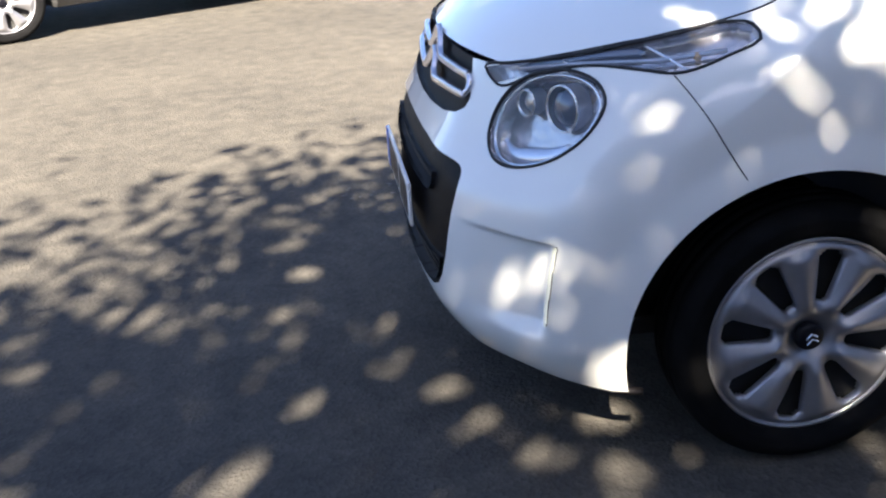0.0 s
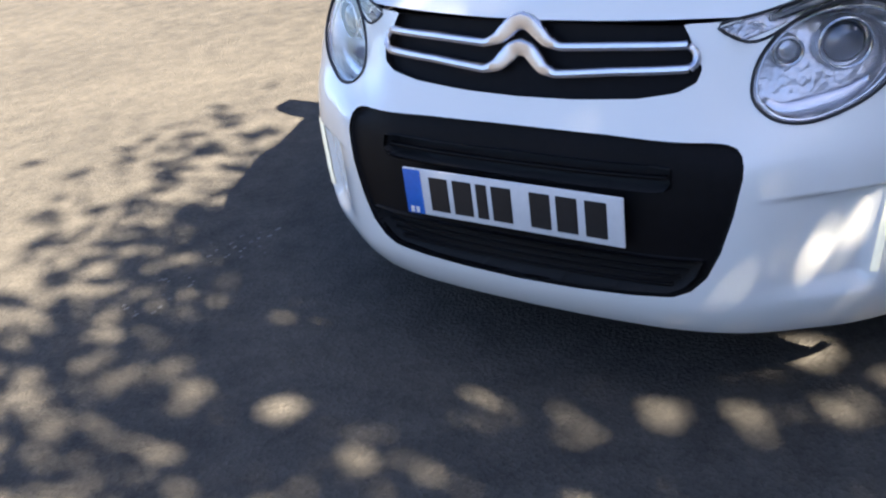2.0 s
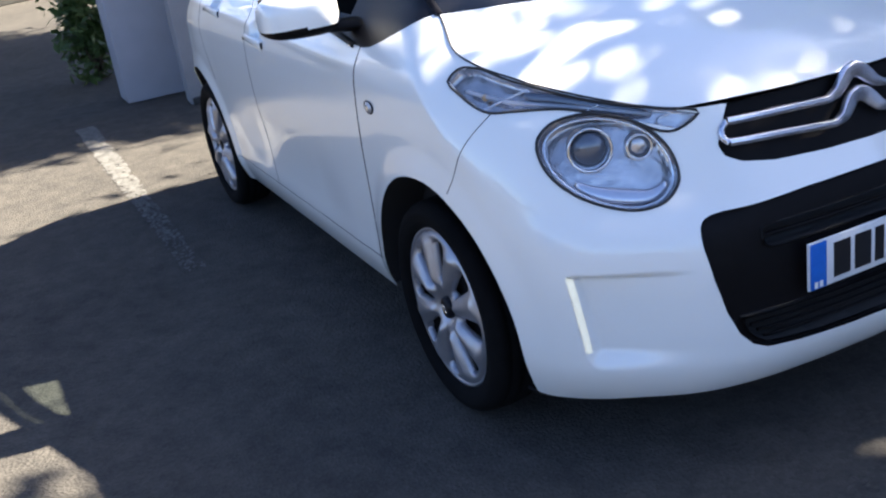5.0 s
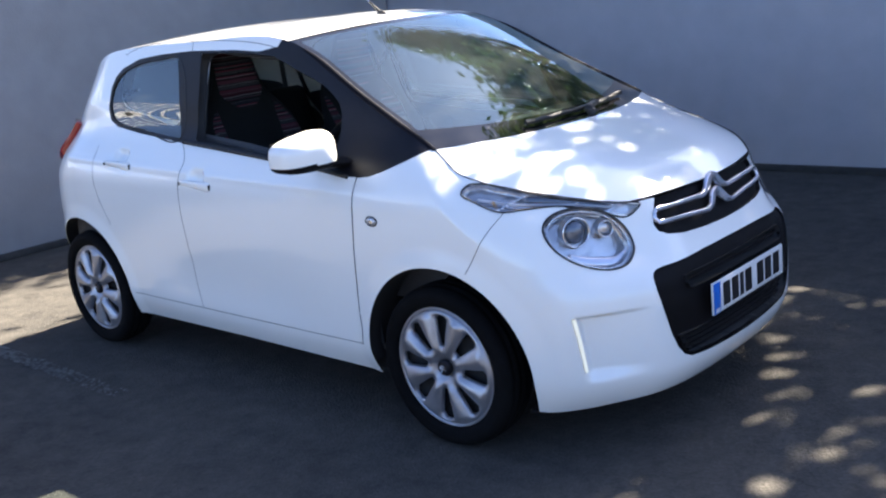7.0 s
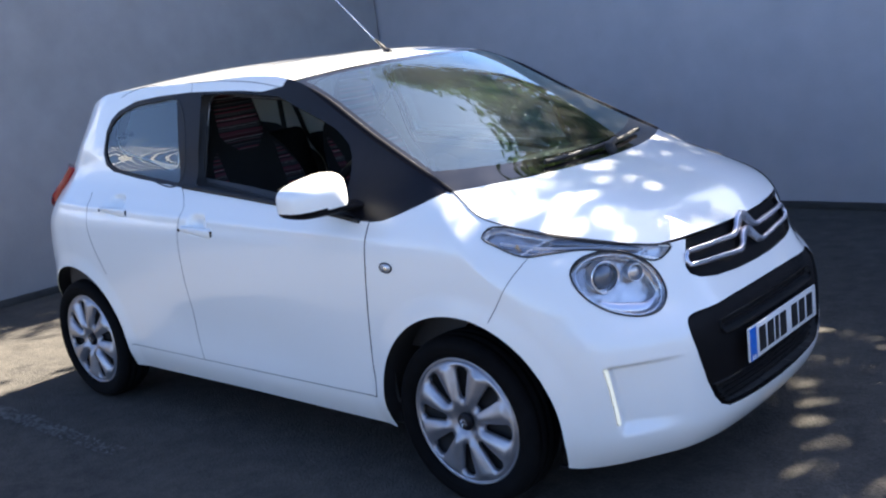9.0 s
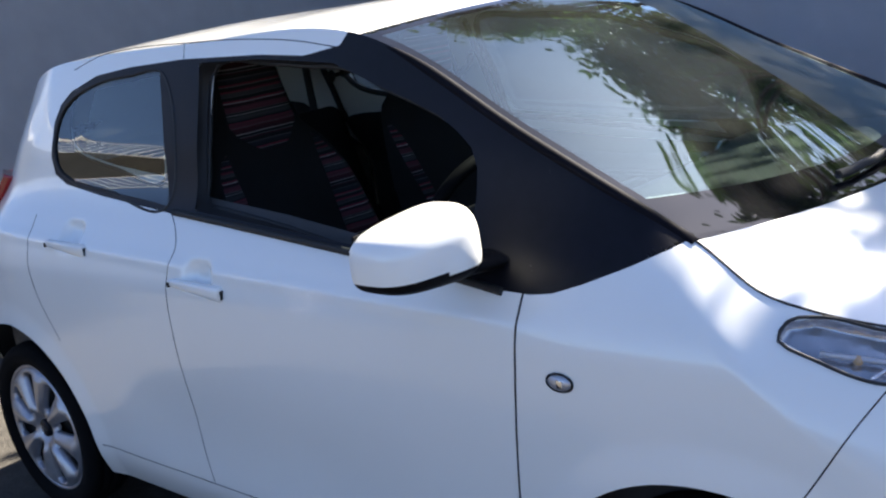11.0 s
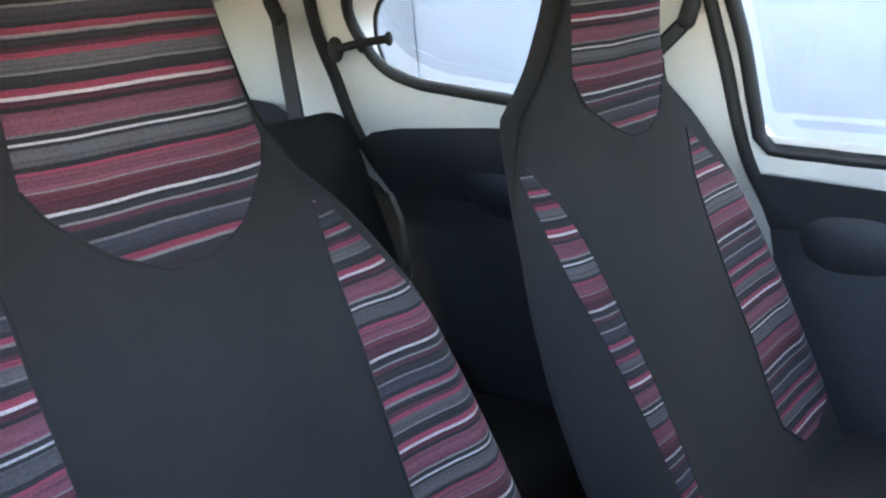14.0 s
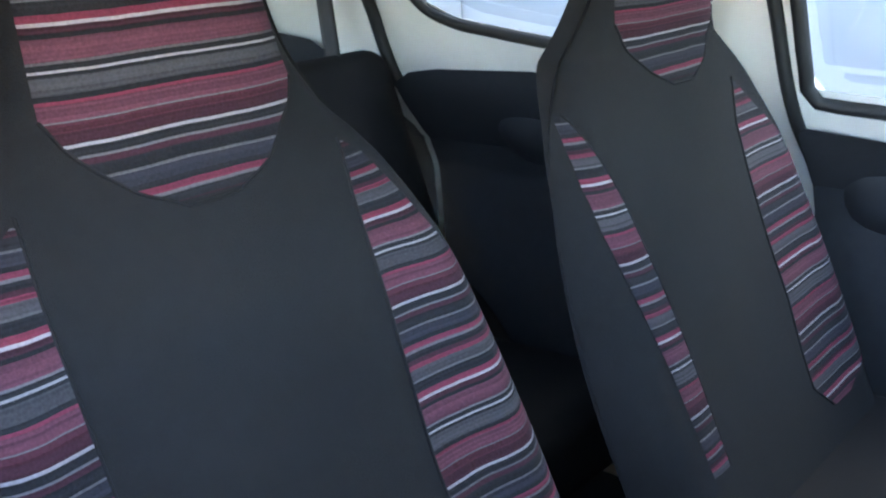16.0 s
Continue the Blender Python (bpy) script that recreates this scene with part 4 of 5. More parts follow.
for L_ in both(on_side(SIDE_VIEW, curve([(.80, .938), (.70, .950), (.40, .976), (.04, 1.004), (-.29, 1.028)], 40), 0.002)):
    tube("belt_moulding", L_, 0.009, RUBBER, car, sides=8)

# ---- handles, repeaters, aerial, wiper ----
for hx, hz in ((-.118, .870), (-.745, .928)):
    for sgn in (1, -1):
        p3 = on_side(SIDE_VIEW, [(hx - .095, hz + .008), (hx, hz + .001), (hx + .098, hz - .006)], 0)
        c = (p3[0] + p3[2]) / 2 * np.array([1, sgn, 1]) + np.array([0, 0.008 * sgn, 0])
        bar = box_bm((0.205, 0.022, 0.030), (0, 0, 0), 0.0105, segments=4)
        for v in bar.verts:
            v.co.y += -0.007 * (v.co.x / 0.098) ** 2 * sgn
            v.co.z *= 1 + .35 * v.co.x / .1
        bmesh.ops.rotate(bar, matrix=Matrix.Rotation(radians(4), 3, "Y"), verts=bar.verts)
        bmesh.ops.translate(bar, vec=c, verts=bar.verts)
        hd = part("door_handle", bar, CAR_WHITE, fdoors[sgn] if hx > -.4 else rdoors[sgn], "white pull handle over a scooped recess")
        part("end_gap", box_bm((0.0028, 0.012, 0.022), c + np.array([0.1045, -0.004 * sgn, -0.007]), 0.0012), RUBBER, hd)
        part("lock_cap", box_bm((0.006, 0.008, 0.013), c + np.array([-0.104, 0.001 * sgn, 0.002]), 0.002), RUBBER, hd)
for sgn in (1, -1):
    c = on_side(SIDE_VIEW, [(.930, .796)], 0)[0] * np.array([1, sgn, 1])
    bm = bmesh.new()
    bmesh.ops.create_uvsphere(bm, u_segments=24, v_segments=12, radius=1)
    bmesh.ops.scale(bm, vec=(.026, .009, .0155), verts=bm.verts)
    bmesh.ops.translate(bm, vec=c, verts=bm.verts)
    rep = part("side_repeater", bm, LAMP_BEZEL, car, "small oval side indicator")
    tube("rim", [c + np.array([.027 * math.cos(a), 0.002 * sgn, .0165 * math.sin(a)]) for a in np.linspace(0, 2 * math.pi, 28, endpoint=False)], .0022, RUBBER, rep, closed=True, up=(0, 1, 0))
    part("centre_lens", box_bm((.012, .004, .016), c + np.array([0.004, .008 * sgn, 0]), .0015), CHROME, rep)

bm = bmesh.new()
bmesh.ops.create_uvsphere(bm, u_segments=16, v_segments=10, radius=1)
bmesh.ops.scale(bm, vec=(.030, .015, .022), verts=bm.verts)
bmesh.ops.translate(bm, vec=(.285, 0, 1.456), verts=bm.verts)
aerial = part("roof_aerial", bm, RUBBER, car, "thin roof aerial on a black foot")
tube("mast_base", [(.285, 0, 1.462), (.262, 0, 1.484), (.222, 0, 1.518)], [.009, .0065, .0045], RUBBER, aerial, "black lower part of the aerial", sides=10)
tube("rod", [(.283, 0, 1.46), (.20, 0, 1.535), (.03, 0, 1.69), (-.06, 0, 1.77)], [.0038, .0028, .002, .0015], CHROME, aerial)


def screen_point(s, y, lift):
    """A point of the windscreen: s from its foot (0) to its head (1), y across."""
    i = int(a_ + s * (b_ - a_))
    j = int(np.clip(round((1 - abs(y) / UP[i, 0, 1]) * (NW - 1)), 0, NW - 1))
    return UP[i, j] * np.array([1, math.copysign(1, y), 1]) + unrm[i, j] * np.array([1, math.copysign(1, y), 1]) * lift


wiper_line = [screen_point(.075 + .02 * math.sin(k * 2.6), y, .016) for k, y in zip(np.linspace(0, 1, 16), np.linspace(-.28, .40, 16))]
blade = tube("wiper", wiper_line, .009, RUBBER, car, "single black windscreen wiper parked along the foot of the glass", sides=6)
arm = curve([screen_point(.0, .02, .018), screen_point(.02, .0, .03), screen_point(.05, .05, .034), screen_point(.085, .12, .03)], 14)
tube("wiper_arm", arm, np.linspace(.017, .010, 14), RUBBER, blade)

# ---- mirrors ----
def mirror(sgn):
    nu, nv = 48, 28
    uu, vv = np.meshgrid(np.linspace(0, 2 * np.pi, nu, endpoint=False), np.linspace(-np.pi / 2, np.pi / 2, nv), indexing="ij")
    e = 0.62
    pw = lambda a, k: np.sign(a) * np.abs(a) ** k
    X = .076 * pw(np.cos(vv), e) * pw(np.cos(uu), e)
    Yl = .099 * pw(np.cos(vv), e) * pw(np.sin(uu), e)
    Zl = np.where(vv > 0, .066 * pw(np.sin(vv), e), .068 * pw(np.sin(vv), .40))
    out = Yl / .099
    Zl = Zl * (1 - .16 * np.clip(out, -1, 1)) + .010 * (1 - out)
    top = Zl > 0
    X = X * np.where(top, 1 - .20 * (Zl / .08) ** 2, 1.0) - .030 * out
    X = np.maximum(X, -.068 - .02 * out)
    P = np.stack([X + .704, sgn * (.872 + Yl), Zl + 1.032], 2)
    F_all = [(i * nv + j, ((i + 1) % nu) * nv + j, ((i + 1) % nu) * nv + j + 1, i * nv + j + 1) for i in range(nu) for j in range(nv - 1)]
    V = P.reshape(-1, 3)
    split = 1.005
    upper = [f for f in F_all if V[list(f), 2].mean() > split and V[list(f), 0].mean() > .633]
    cap = mesh_object("door_mirror", V, upper if sgn > 0 else [f[::-1] for f in upper], CAR_WHITE, fdoors[sgn], "white door mirror housing with black base")
    base = V.copy()
    base = (base - V.mean(0)) * np.array([.99, .985, .985]) + V.mean(0)
    lowf = [f for f in F_all if V[list(f), 2].mean() <= split + .012]
    mesh_object("mirror_base", base, lowf if sgn > 0 else [f[::-1] for f in lowf], BLACK_PLASTIC, cap)
    bm = box_bm((.008, .160, .098), (.635, sgn * .872, 1.036), .003)
    part("mirror_frame", bm, BLACK_PLASTIC, cap)
    part("mirror_glass", box_bm((.003, .146, .084), (.6300, sgn * .872, 1.036), .001), CHROME, cap)
    arm = curve([(.745, sgn * .715, .985), (.735, sgn * .78, .990), (.72, sgn * .85, .998)], 10)
    tube("mirror_arm", arm, np.linspace(.052, .045, 10), BLACK_PLASTIC, cap, sides=12, flat=.36)


for sgn in (1, -1):
    mirror(sgn)

# ---- wheels ----
def lathe(profile, n=64):
    """Revolves rows of (radius, y) about the wheel's axle."""
    P = np.array(profile, float)
    V = [(r * math.cos(a), y, r * math.sin(a)) for a in np.linspace(0, 2 * math.pi, n, endpoint=False) for r, y in P]
    m = len(P)
    F = [(i * m + j, i * m + j + 1, ((i + 1) % n) * m + j + 1, ((i + 1) % n) * m + j) for i in range(n) for j in range(m - 1)]
    return V, F


TYRE_PROFILE = [(.195, -.07), (.215, -.080), (.250, -.083), (.275, -.076), (.284, -.060), (.2885, -.040), (.285, -.038), (.285, -.032), (.289, -.030), (.2895, -.004), (.285, -.003), (.285, .003), (.2895, .004), (.289, .030), (.285, .032), (.285, .038), (.2885, .040),
                (.284, .060), (.275, .074), (.262, .080), (.256, .0815), (.252, .080), (.240, .080), (.228, .075), (.220, .066), (.212, .055), (.20, .02)]


def trim_mesh():
    nr, nt = 34, 192
    R = np.linspace(.026, .204, nr)
    th = np.linspace(0, 2 * np.pi, nt, endpoint=False)
    rr, tt_ = np.meshgrid(R, th, indexing="ij")
    lobe = np.cos(8 * tt_)
    band = smooth01((rr - .05) / .03) * smooth01((.190 - rr) / .02)
    yv = .060 + .012 * smooth01((rr - .02) / .05) - .004 * smooth01((rr - .10) / .09) - .018 * smooth01((rr - .188) / .016) + .011 * band * lobe
    yv -= .010 * smooth01((.055 - rr) / .03)
    V = np.stack([rr * np.cos(tt_), yv, rr * np.sin(tt_)], 2)
    keep = np.ones((nr - 1, nt), bool)
    rc = (R[:-1] + R[1:]) / 2
    off = (tt_[0] + np.pi / nt) % (np.pi / 4) - np.pi / 8
    for i, r in enumerate(rc):
        k = np.clip((r - .074) / (.183 - .074), 0, 1)
        half = (.0135 + .0165 * k) * (1 - abs(2 * k - 1) ** 9) ** .5 if .074 < r < .183 else 0
        keep[i] = np.abs(off) * r > half
    ii, jj = np.nonzero(keep)
    F = [(i * nt + j, i * nt + (j + 1) % nt, (i + 1) * nt + (j + 1) % nt, (i + 1) * nt + j) for i, j in zip(ii, jj)]
    V = V.reshape(-1, 3)
    # turned-in edges round the slots
    cnt = {}
    for f in F:
        for a, b in zip(f, f[1:] + f[:1]):
            cnt[(a, b)] = 1
    rimv, extra = {}, []
    for (a, b) in list(cnt):
        if (b, a) not in cnt:
            for k in (a, b):
                if k not in rimv:
                    rimv[k] = len(V) + len(extra)
                    extra.append(V[k] - np.array([0, .016, 0]))
            F.append((b, a, rimv[a], rimv[b]))
    return np.r_[V, np.array(extra)], F


tyre_V, tyre_F = lathe(TYRE_PROFILE, 72)
trim_V, trim_F = trim_mesh()
trim_V = trim_V * np.array([1.05, 1, 1.05])
back_V, back_F = lathe([(.0, .028), (.08, .030), (.14, .022), (.20, .030), (.206, .05)], 48)
rim_V, rim_F = lathe([(.202, .045), (.210, .062), (.2155, .064), (.2180, .058), (.215, .040)], 72)
hub_V, hub_F = lathe([(.0, .072), (.018, .0715), (.027, .069), (.030, .064), (.030, .055)], 40)
first = {}
for wx in (1.17, -1.17):
    for sgn in (1, -1):
        m = Matrix.Translation((wx, .703 * sgn, .289)) @ (Matrix.Rotation(math.pi, 4, "Z") if sgn < 0 else Matrix.Identity(4)) @ Matrix.Rotation(radians({(1.17, 1): 12, (1.17, -1): 20, (-1.17, 1): 5, (-1.17, -1): 33}[(wx, sgn)]), 4, "Y")
        if not first:
            w0 = mesh_object("wheel", tyre_V, tyre_F, TYRE, car, "black tyre with a silver eight-spoke trim")
            kids = [mesh_object("wheel_trim", trim_V, trim_F, SILVER, w0, "silver wheel trim"), mesh_object("wheel_disc", back_V, back_F, DARK_VOID, w0),
                    mesh_object("rim_edge", rim_V, rim_F, SILVER, w0), mesh_object("hub_cap", hub_V, hub_F, BLACK_GLOSS, w0, "small black centre cap with chrome chevrons")]
            V1, F1 = [], []
            for dz in (-.004, .008):
                a, b = tube_data([(-.012, .0735, dz - .007), (0, .0745, dz + .003), (.012, .0735, dz - .007)], .0022)
                F1 += [tuple(k + len(V1) for k in f) for f in b]
                V1 += list(a)
            kids.append(mesh_object("cap_mark", V1, F1, CHROME, w0))
            bm = bmesh.new()
            bmesh.ops.create_cone(bm, cap_ends=True, segments=8, radius1=.004, radius2=.003, depth=.03)
            bmesh.ops.rotate(bm, matrix=Matrix.Rotation(math.pi / 2, 3, "X"), verts=bm.verts)
            bmesh.ops.translate(bm, vec=(.168, .058, .02), verts=bm.verts)
            kids.append(part("valve", bm, RUBBER, w0))
            first = {w0: kids}
            w = w0
        else:
            w = new("wheel", w0.data)
            w.parent = car
            tagged(w, "black tyre with a silver eight-spoke trim")
            for kd in kids:
                c = new(kd.name.split(".")[0], kd.data)
                c.parent = w
        w.matrix_local = m

# wheel housings and underside
for wx in (1.19, -1.17):
    for sgn in (1, -1):
        ang = np.linspace(-.12, math.pi + .12, 40)
        lip = on_side(SIDE_VIEW, [(wx + .3615 * math.cos(a), .295 + .3615 * math.sin(a)) for a in ang], -0.003)[:, 1]
        V = [(wx + r * math.cos(a), sgn * y, .295 + r * math.sin(a)) for a, ly in zip(ang, lip) for r, y in ((.361, ly), (.366, ly - .02), (.369, .66), (.369, .45))]
        F = [(i * 4 + j, i * 4 + j + 1, (i + 1) * 4 + j + 1, (i + 1) * 4 + j) for i in range(39) for j in range(3)]
        mesh_object("wheel_housing", V, F, DARK_VOID, car)
part("underbody", join_bm(box_bm((3.2, 1.0, .05), (.10, 0, .215), .01), box_bm((1.66, 1.44, .05), (0, 0, .225), .01), box_bm((.62, .88, .44), (1.40, 0, .46), .02), box_bm((.03, 1.1, .70), (1.06, 0, .55)),
                          box_bm((.12, .95, .06), (1.74, 0, .245), .01), box_bm((.25, 1.2, .30), (-1.40, 0, .42), .02)), DARK_VOID, car, "dark underside and engine bay")


# ---- cabin: inner skins, seals, door cards ----
IN_REAR = [(-.42, 1.103), (-.655, 1.128), (-.773, 1.147), (-.844, 1.161), (-.901, 1.189), (-.935, 1.242), (-.944, 1.30), (-.915, 1.352), (-.84, 1.376), (-.70, 1.383), (-.43, 1.385)]
IN_FRONT = [(-.185, 1.052), (-.213, 1.0555), (-.2225, 1.062), (-.224, 1.088), (-.228, 1.20), (-.228, 1.376), (0, 1.378), (.13, 1.366), (.26, 1.353), (.40, 1.300), (.50, 1.265), (.574, 1.233), (.620, 1.204), (.654, 1.176), (.672, 1.138), (.676, 1.09), (.676, .985), (.40, .990), (.10, 1.025), (-.12, 1.046)]
CARD_REAR = [(-.40, 1.054), (-.69, 1.068), (-.90, 1.066), (-.97, 1.058), (-1.02, 1.035), (-1.02, .30), (-.36, .30), (-.36, 1.07)]
CARD_FRONT = [(-.245, .985), (-.232, .997), (-.138, .985), (.007, .967), (.143, .948), (.5, .920), (.84, .905), (.84, .28), (-.25, .28)]
INNER = SIDE - nrm * 0.042
inner_lab = np.zeros_like(label_of)
mark(INNER, nrm, inner_lab, SIDE_VIEW, [(-1.36, .98), (-1.36, 1.5), (.95, 1.5), (1.05, .90), (.2, .93), (-.3, .96)], 1)
mark(INNER, nrm, inner_lab, SIDE_VIEW, [(.24, 1.5), (.24, 1.30), (.45, 1.10), (.60, .85), (1.2, .85), (1.2, 1.5)], 4, over=[1])
mark(INNER, nrm, inner_lab, SIDE_VIEW, [(-.24, .80), (-.24, 1.06), (1.0, 1.06), (1.0, .80)], 5, over=[1])
mark(INNER, nrm, inner_lab, SIDE_VIEW, IN_REAR, 2)
mark(INNER, nrm, inner_lab, SIDE_VIEW, IN_FRONT, 3)
CARDS = SIDE - nrm * 0.062
card_lab = np.zeros_like(label_of)
mark(CARDS, nrm, card_lab, SIDE_VIEW, CARD_FRONT, 1)
mark(CARDS, nrm, card_lab, SIDE_VIEW, CARD_REAR, 2)
mark(CARDS, nrm, card_lab, SIDE_VIEW, [(-1.40, 1.175), (-1.30, 1.150), (-1.19, 1.120), (-1.09, 1.03), (-1.035, .94), (-1.035, .30), (-1.40, .30)], 3)


def on_inner(pts, lift):
    """Points of the side view on the cabin's inner skin; lift is towards the cabin."""
    return on_side(SIDE_VIEW, pts, -0.042 - lift)


def by_angle(poly, about, n=96):
    """An outline resampled evenly by the angle round the middle of another one."""
    c = np.array(about).mean(0)
    L_ = loop_curve(poly, 600) - c
    ang_ = np.unwrap(np.arctan2(L_[:, 1], L_[:, 0]))
    if ang_[-1] < ang_[0]:
        L_, ang_ = L_[::-1], ang_[::-1]
    q = np.linspace(-np.pi, np.pi, n, endpoint=False)
    o = np.argsort((ang_ + np.pi) % (2 * np.pi))
    aa, rr_ = ((ang_ + np.pi) % (2 * np.pi) - np.pi)[o], np.hypot(*L_.T)[o]
    r_ = np.interp(q, aa, rr_, period=2 * np.pi)
    return c + np.stack([np.cos(q), np.sin(q)], 1) * r_[:, None]


for sgn in (1, -1):
    M3 = np.array([1, sgn, 1])
    skin = take(INNER, nrm, inner_lab, [1, 5] if sgn > 0 else [1], (sgn,), "inner_frame", INNER_WHITE, "cream-white painted inner pillars and door frame")
    take(INNER, nrm, inner_lab, [4], (sgn,), "pillar_trim", CARD, "dark plastic windscreen pillar trim", parent=skin)
    if sgn < 0:
        take(INNER, nrm, inner_lab, [5], (sgn,), "door_sill", CARD, "dark door top below the open window", parent=skin)
    for poly, outer in ((IN_REAR, REAR_GLASS), (IN_FRONT, FRONT_OPENING)):
        a3, b3 = on_inner(by_angle(poly, outer), 0) * M3, on_side(SIDE_VIEW, by_angle(outer, outer), -0.003) * M3
        k = len(a3)
        mesh_object("window_reveal", np.r_[a3, b3], [(i, (i + 1) % k, k + (i + 1) % k, k + i) for i in range(k)], INNER_WHITE if sgn > 0 else RUBBER, skin)
        tube("window_seal", on_inner(loop_curve(poly, 90), 0.003) * M3, 0.011 if sgn > 0 else 0.007, RUBBER, skin, closed=True, sides=8)
    tube("door_seal", on_inner(curve([(-.272, 1.39), (-.268, 1.325), (-.258, 1.18), (-.248, 1.033), (-.239, .94)], 24), 0.008) * M3, 0.010, RUBBER, skin, sides=8)
    tube("door_seal", on_inner(curve([(-.97, 1.41), (-1.01, 1.36), (-1.03, 1.29), (-1.03, 1.17), (-1.02, 1.05), (-1.0, .95)], 24), 0.008) * M3, 0.012, RUBBER, skin, sides=8)
    for lab_, nm in ((1, "front_door_card"), (2, "rear_door_card")):
        card = take(CARDS, nrm, card_lab, [lab_], (sgn,), nm, CARD, "black moulded door card")
        if lab_ == 1:
            c = on_side(SIDE_VIEW, [(.22, .80)], -0.075)[0] * M3
            part("armrest", box_bm((.42, .06, .05), c, .018, segments=3), CARD, card)
            c = on_side(SIDE_VIEW, [(.45, .88)], -0.07)[0] * M3
            part("door_pull", box_bm((.10, .02, .03), c, .008), LAMP_BEZEL, card)
            c = on_side(SIDE_VIEW, [(.30, .45)], -0.075)[0] * M3
            part("door_pocket", box_bm((.60, .07, .16), c, .03, segments=3), CARD, card)
    take(CARDS, nrm, card_lab, [3], (sgn,), "rear_quarter_trim", CARD, "black moulded trim below the rear pillar")
    # seat belts with their upper guides
    g = on_inner([(-.292, 1.257)], 0.02)[0] * M3
    belt = tube("seat_belt", curve([g, g + np.array([-.07, -.02 * sgn, -.07]), g + np.array([-.15, -.03 * sgn, -.38])], 20), .012, BELT, skin, sides=6, flat=.12, up=(0, 1, 0))
    part("belt_guide", box_bm((.026, .020, .046), g + np.array([0, -.004 * sgn, .006]), .009, turn=Matrix.Rotation(radians(22), 4, "Y"), segments=3), RUBBER, belt)
    g = on_inner([(-1.10, 1.312)], 0.02)[0] * M3
    belt = tube("seat_belt", curve([g, g + np.array([.03, -.02 * sgn, -.12]), g + np.array([.055, -.03 * sgn, -.30])], 16), .022, BELT, skin, sides=6, flat=.12, up=(0, 1, 0))
    part("belt_guide", box_bm((.030, .022, .060), g + np.array([-.004, -.004 * sgn, .012]), .010, turn=Matrix.Rotation(radians(-25), 4, "Y"), segments=3), RUBBER, belt)
    # pop-out catch of the rear side window
    k1, k2 = on_inner([(-.985, 1.243), (-.850, 1.256)], 0.026) * M3
    catch = tube("window_catch", [k1, (k1 + k2) / 2 + np.array([0, -.006 * sgn, .002]), k2], .0085, RUBBER, skin, "black pop-out window catch")
    for c, r in ((k1, .019), (k2, .010), ((k1 + k2) / 2, .013)):
        bm = bmesh.new()
        bmesh.ops.create_uvsphere(bm, u_segments=14, v_segments=9, radius=r)
        bmesh.ops.scale(bm, vec=(.85, .7, 1.25), verts=bm.verts)
        bmesh.ops.translate(bm, vec=c, verts=bm.verts)
        part("knob", bm, RUBBER, catch)

FLIP = 1 if np.cross(q0[1] - q0[0], q0[2] - q0[0])[2] > 0 else -1
lining_lab = ulab.copy()
lining_lab[:b_ + 6] = 99
take(UP, unrm, lining_lab, [ROOF], (1, -1), "roof_lining", LINING, "pale fabric roof lining", push=0.035)
FLIP = FLIP_SIDE

part("cabin_floor", join_bm(box_bm((2.1, 1.36, .04), (-.05, 0, .285), .01), box_bm((1.6, .20, .14), (.10, 0, .36), .03)), CARD, car, "dark carpeted floor with a centre tunnel")
part("parcel_tray", box_bm((.42, 1.02, .03), (-1.19, 0, 1.00), .01), CARD, car)


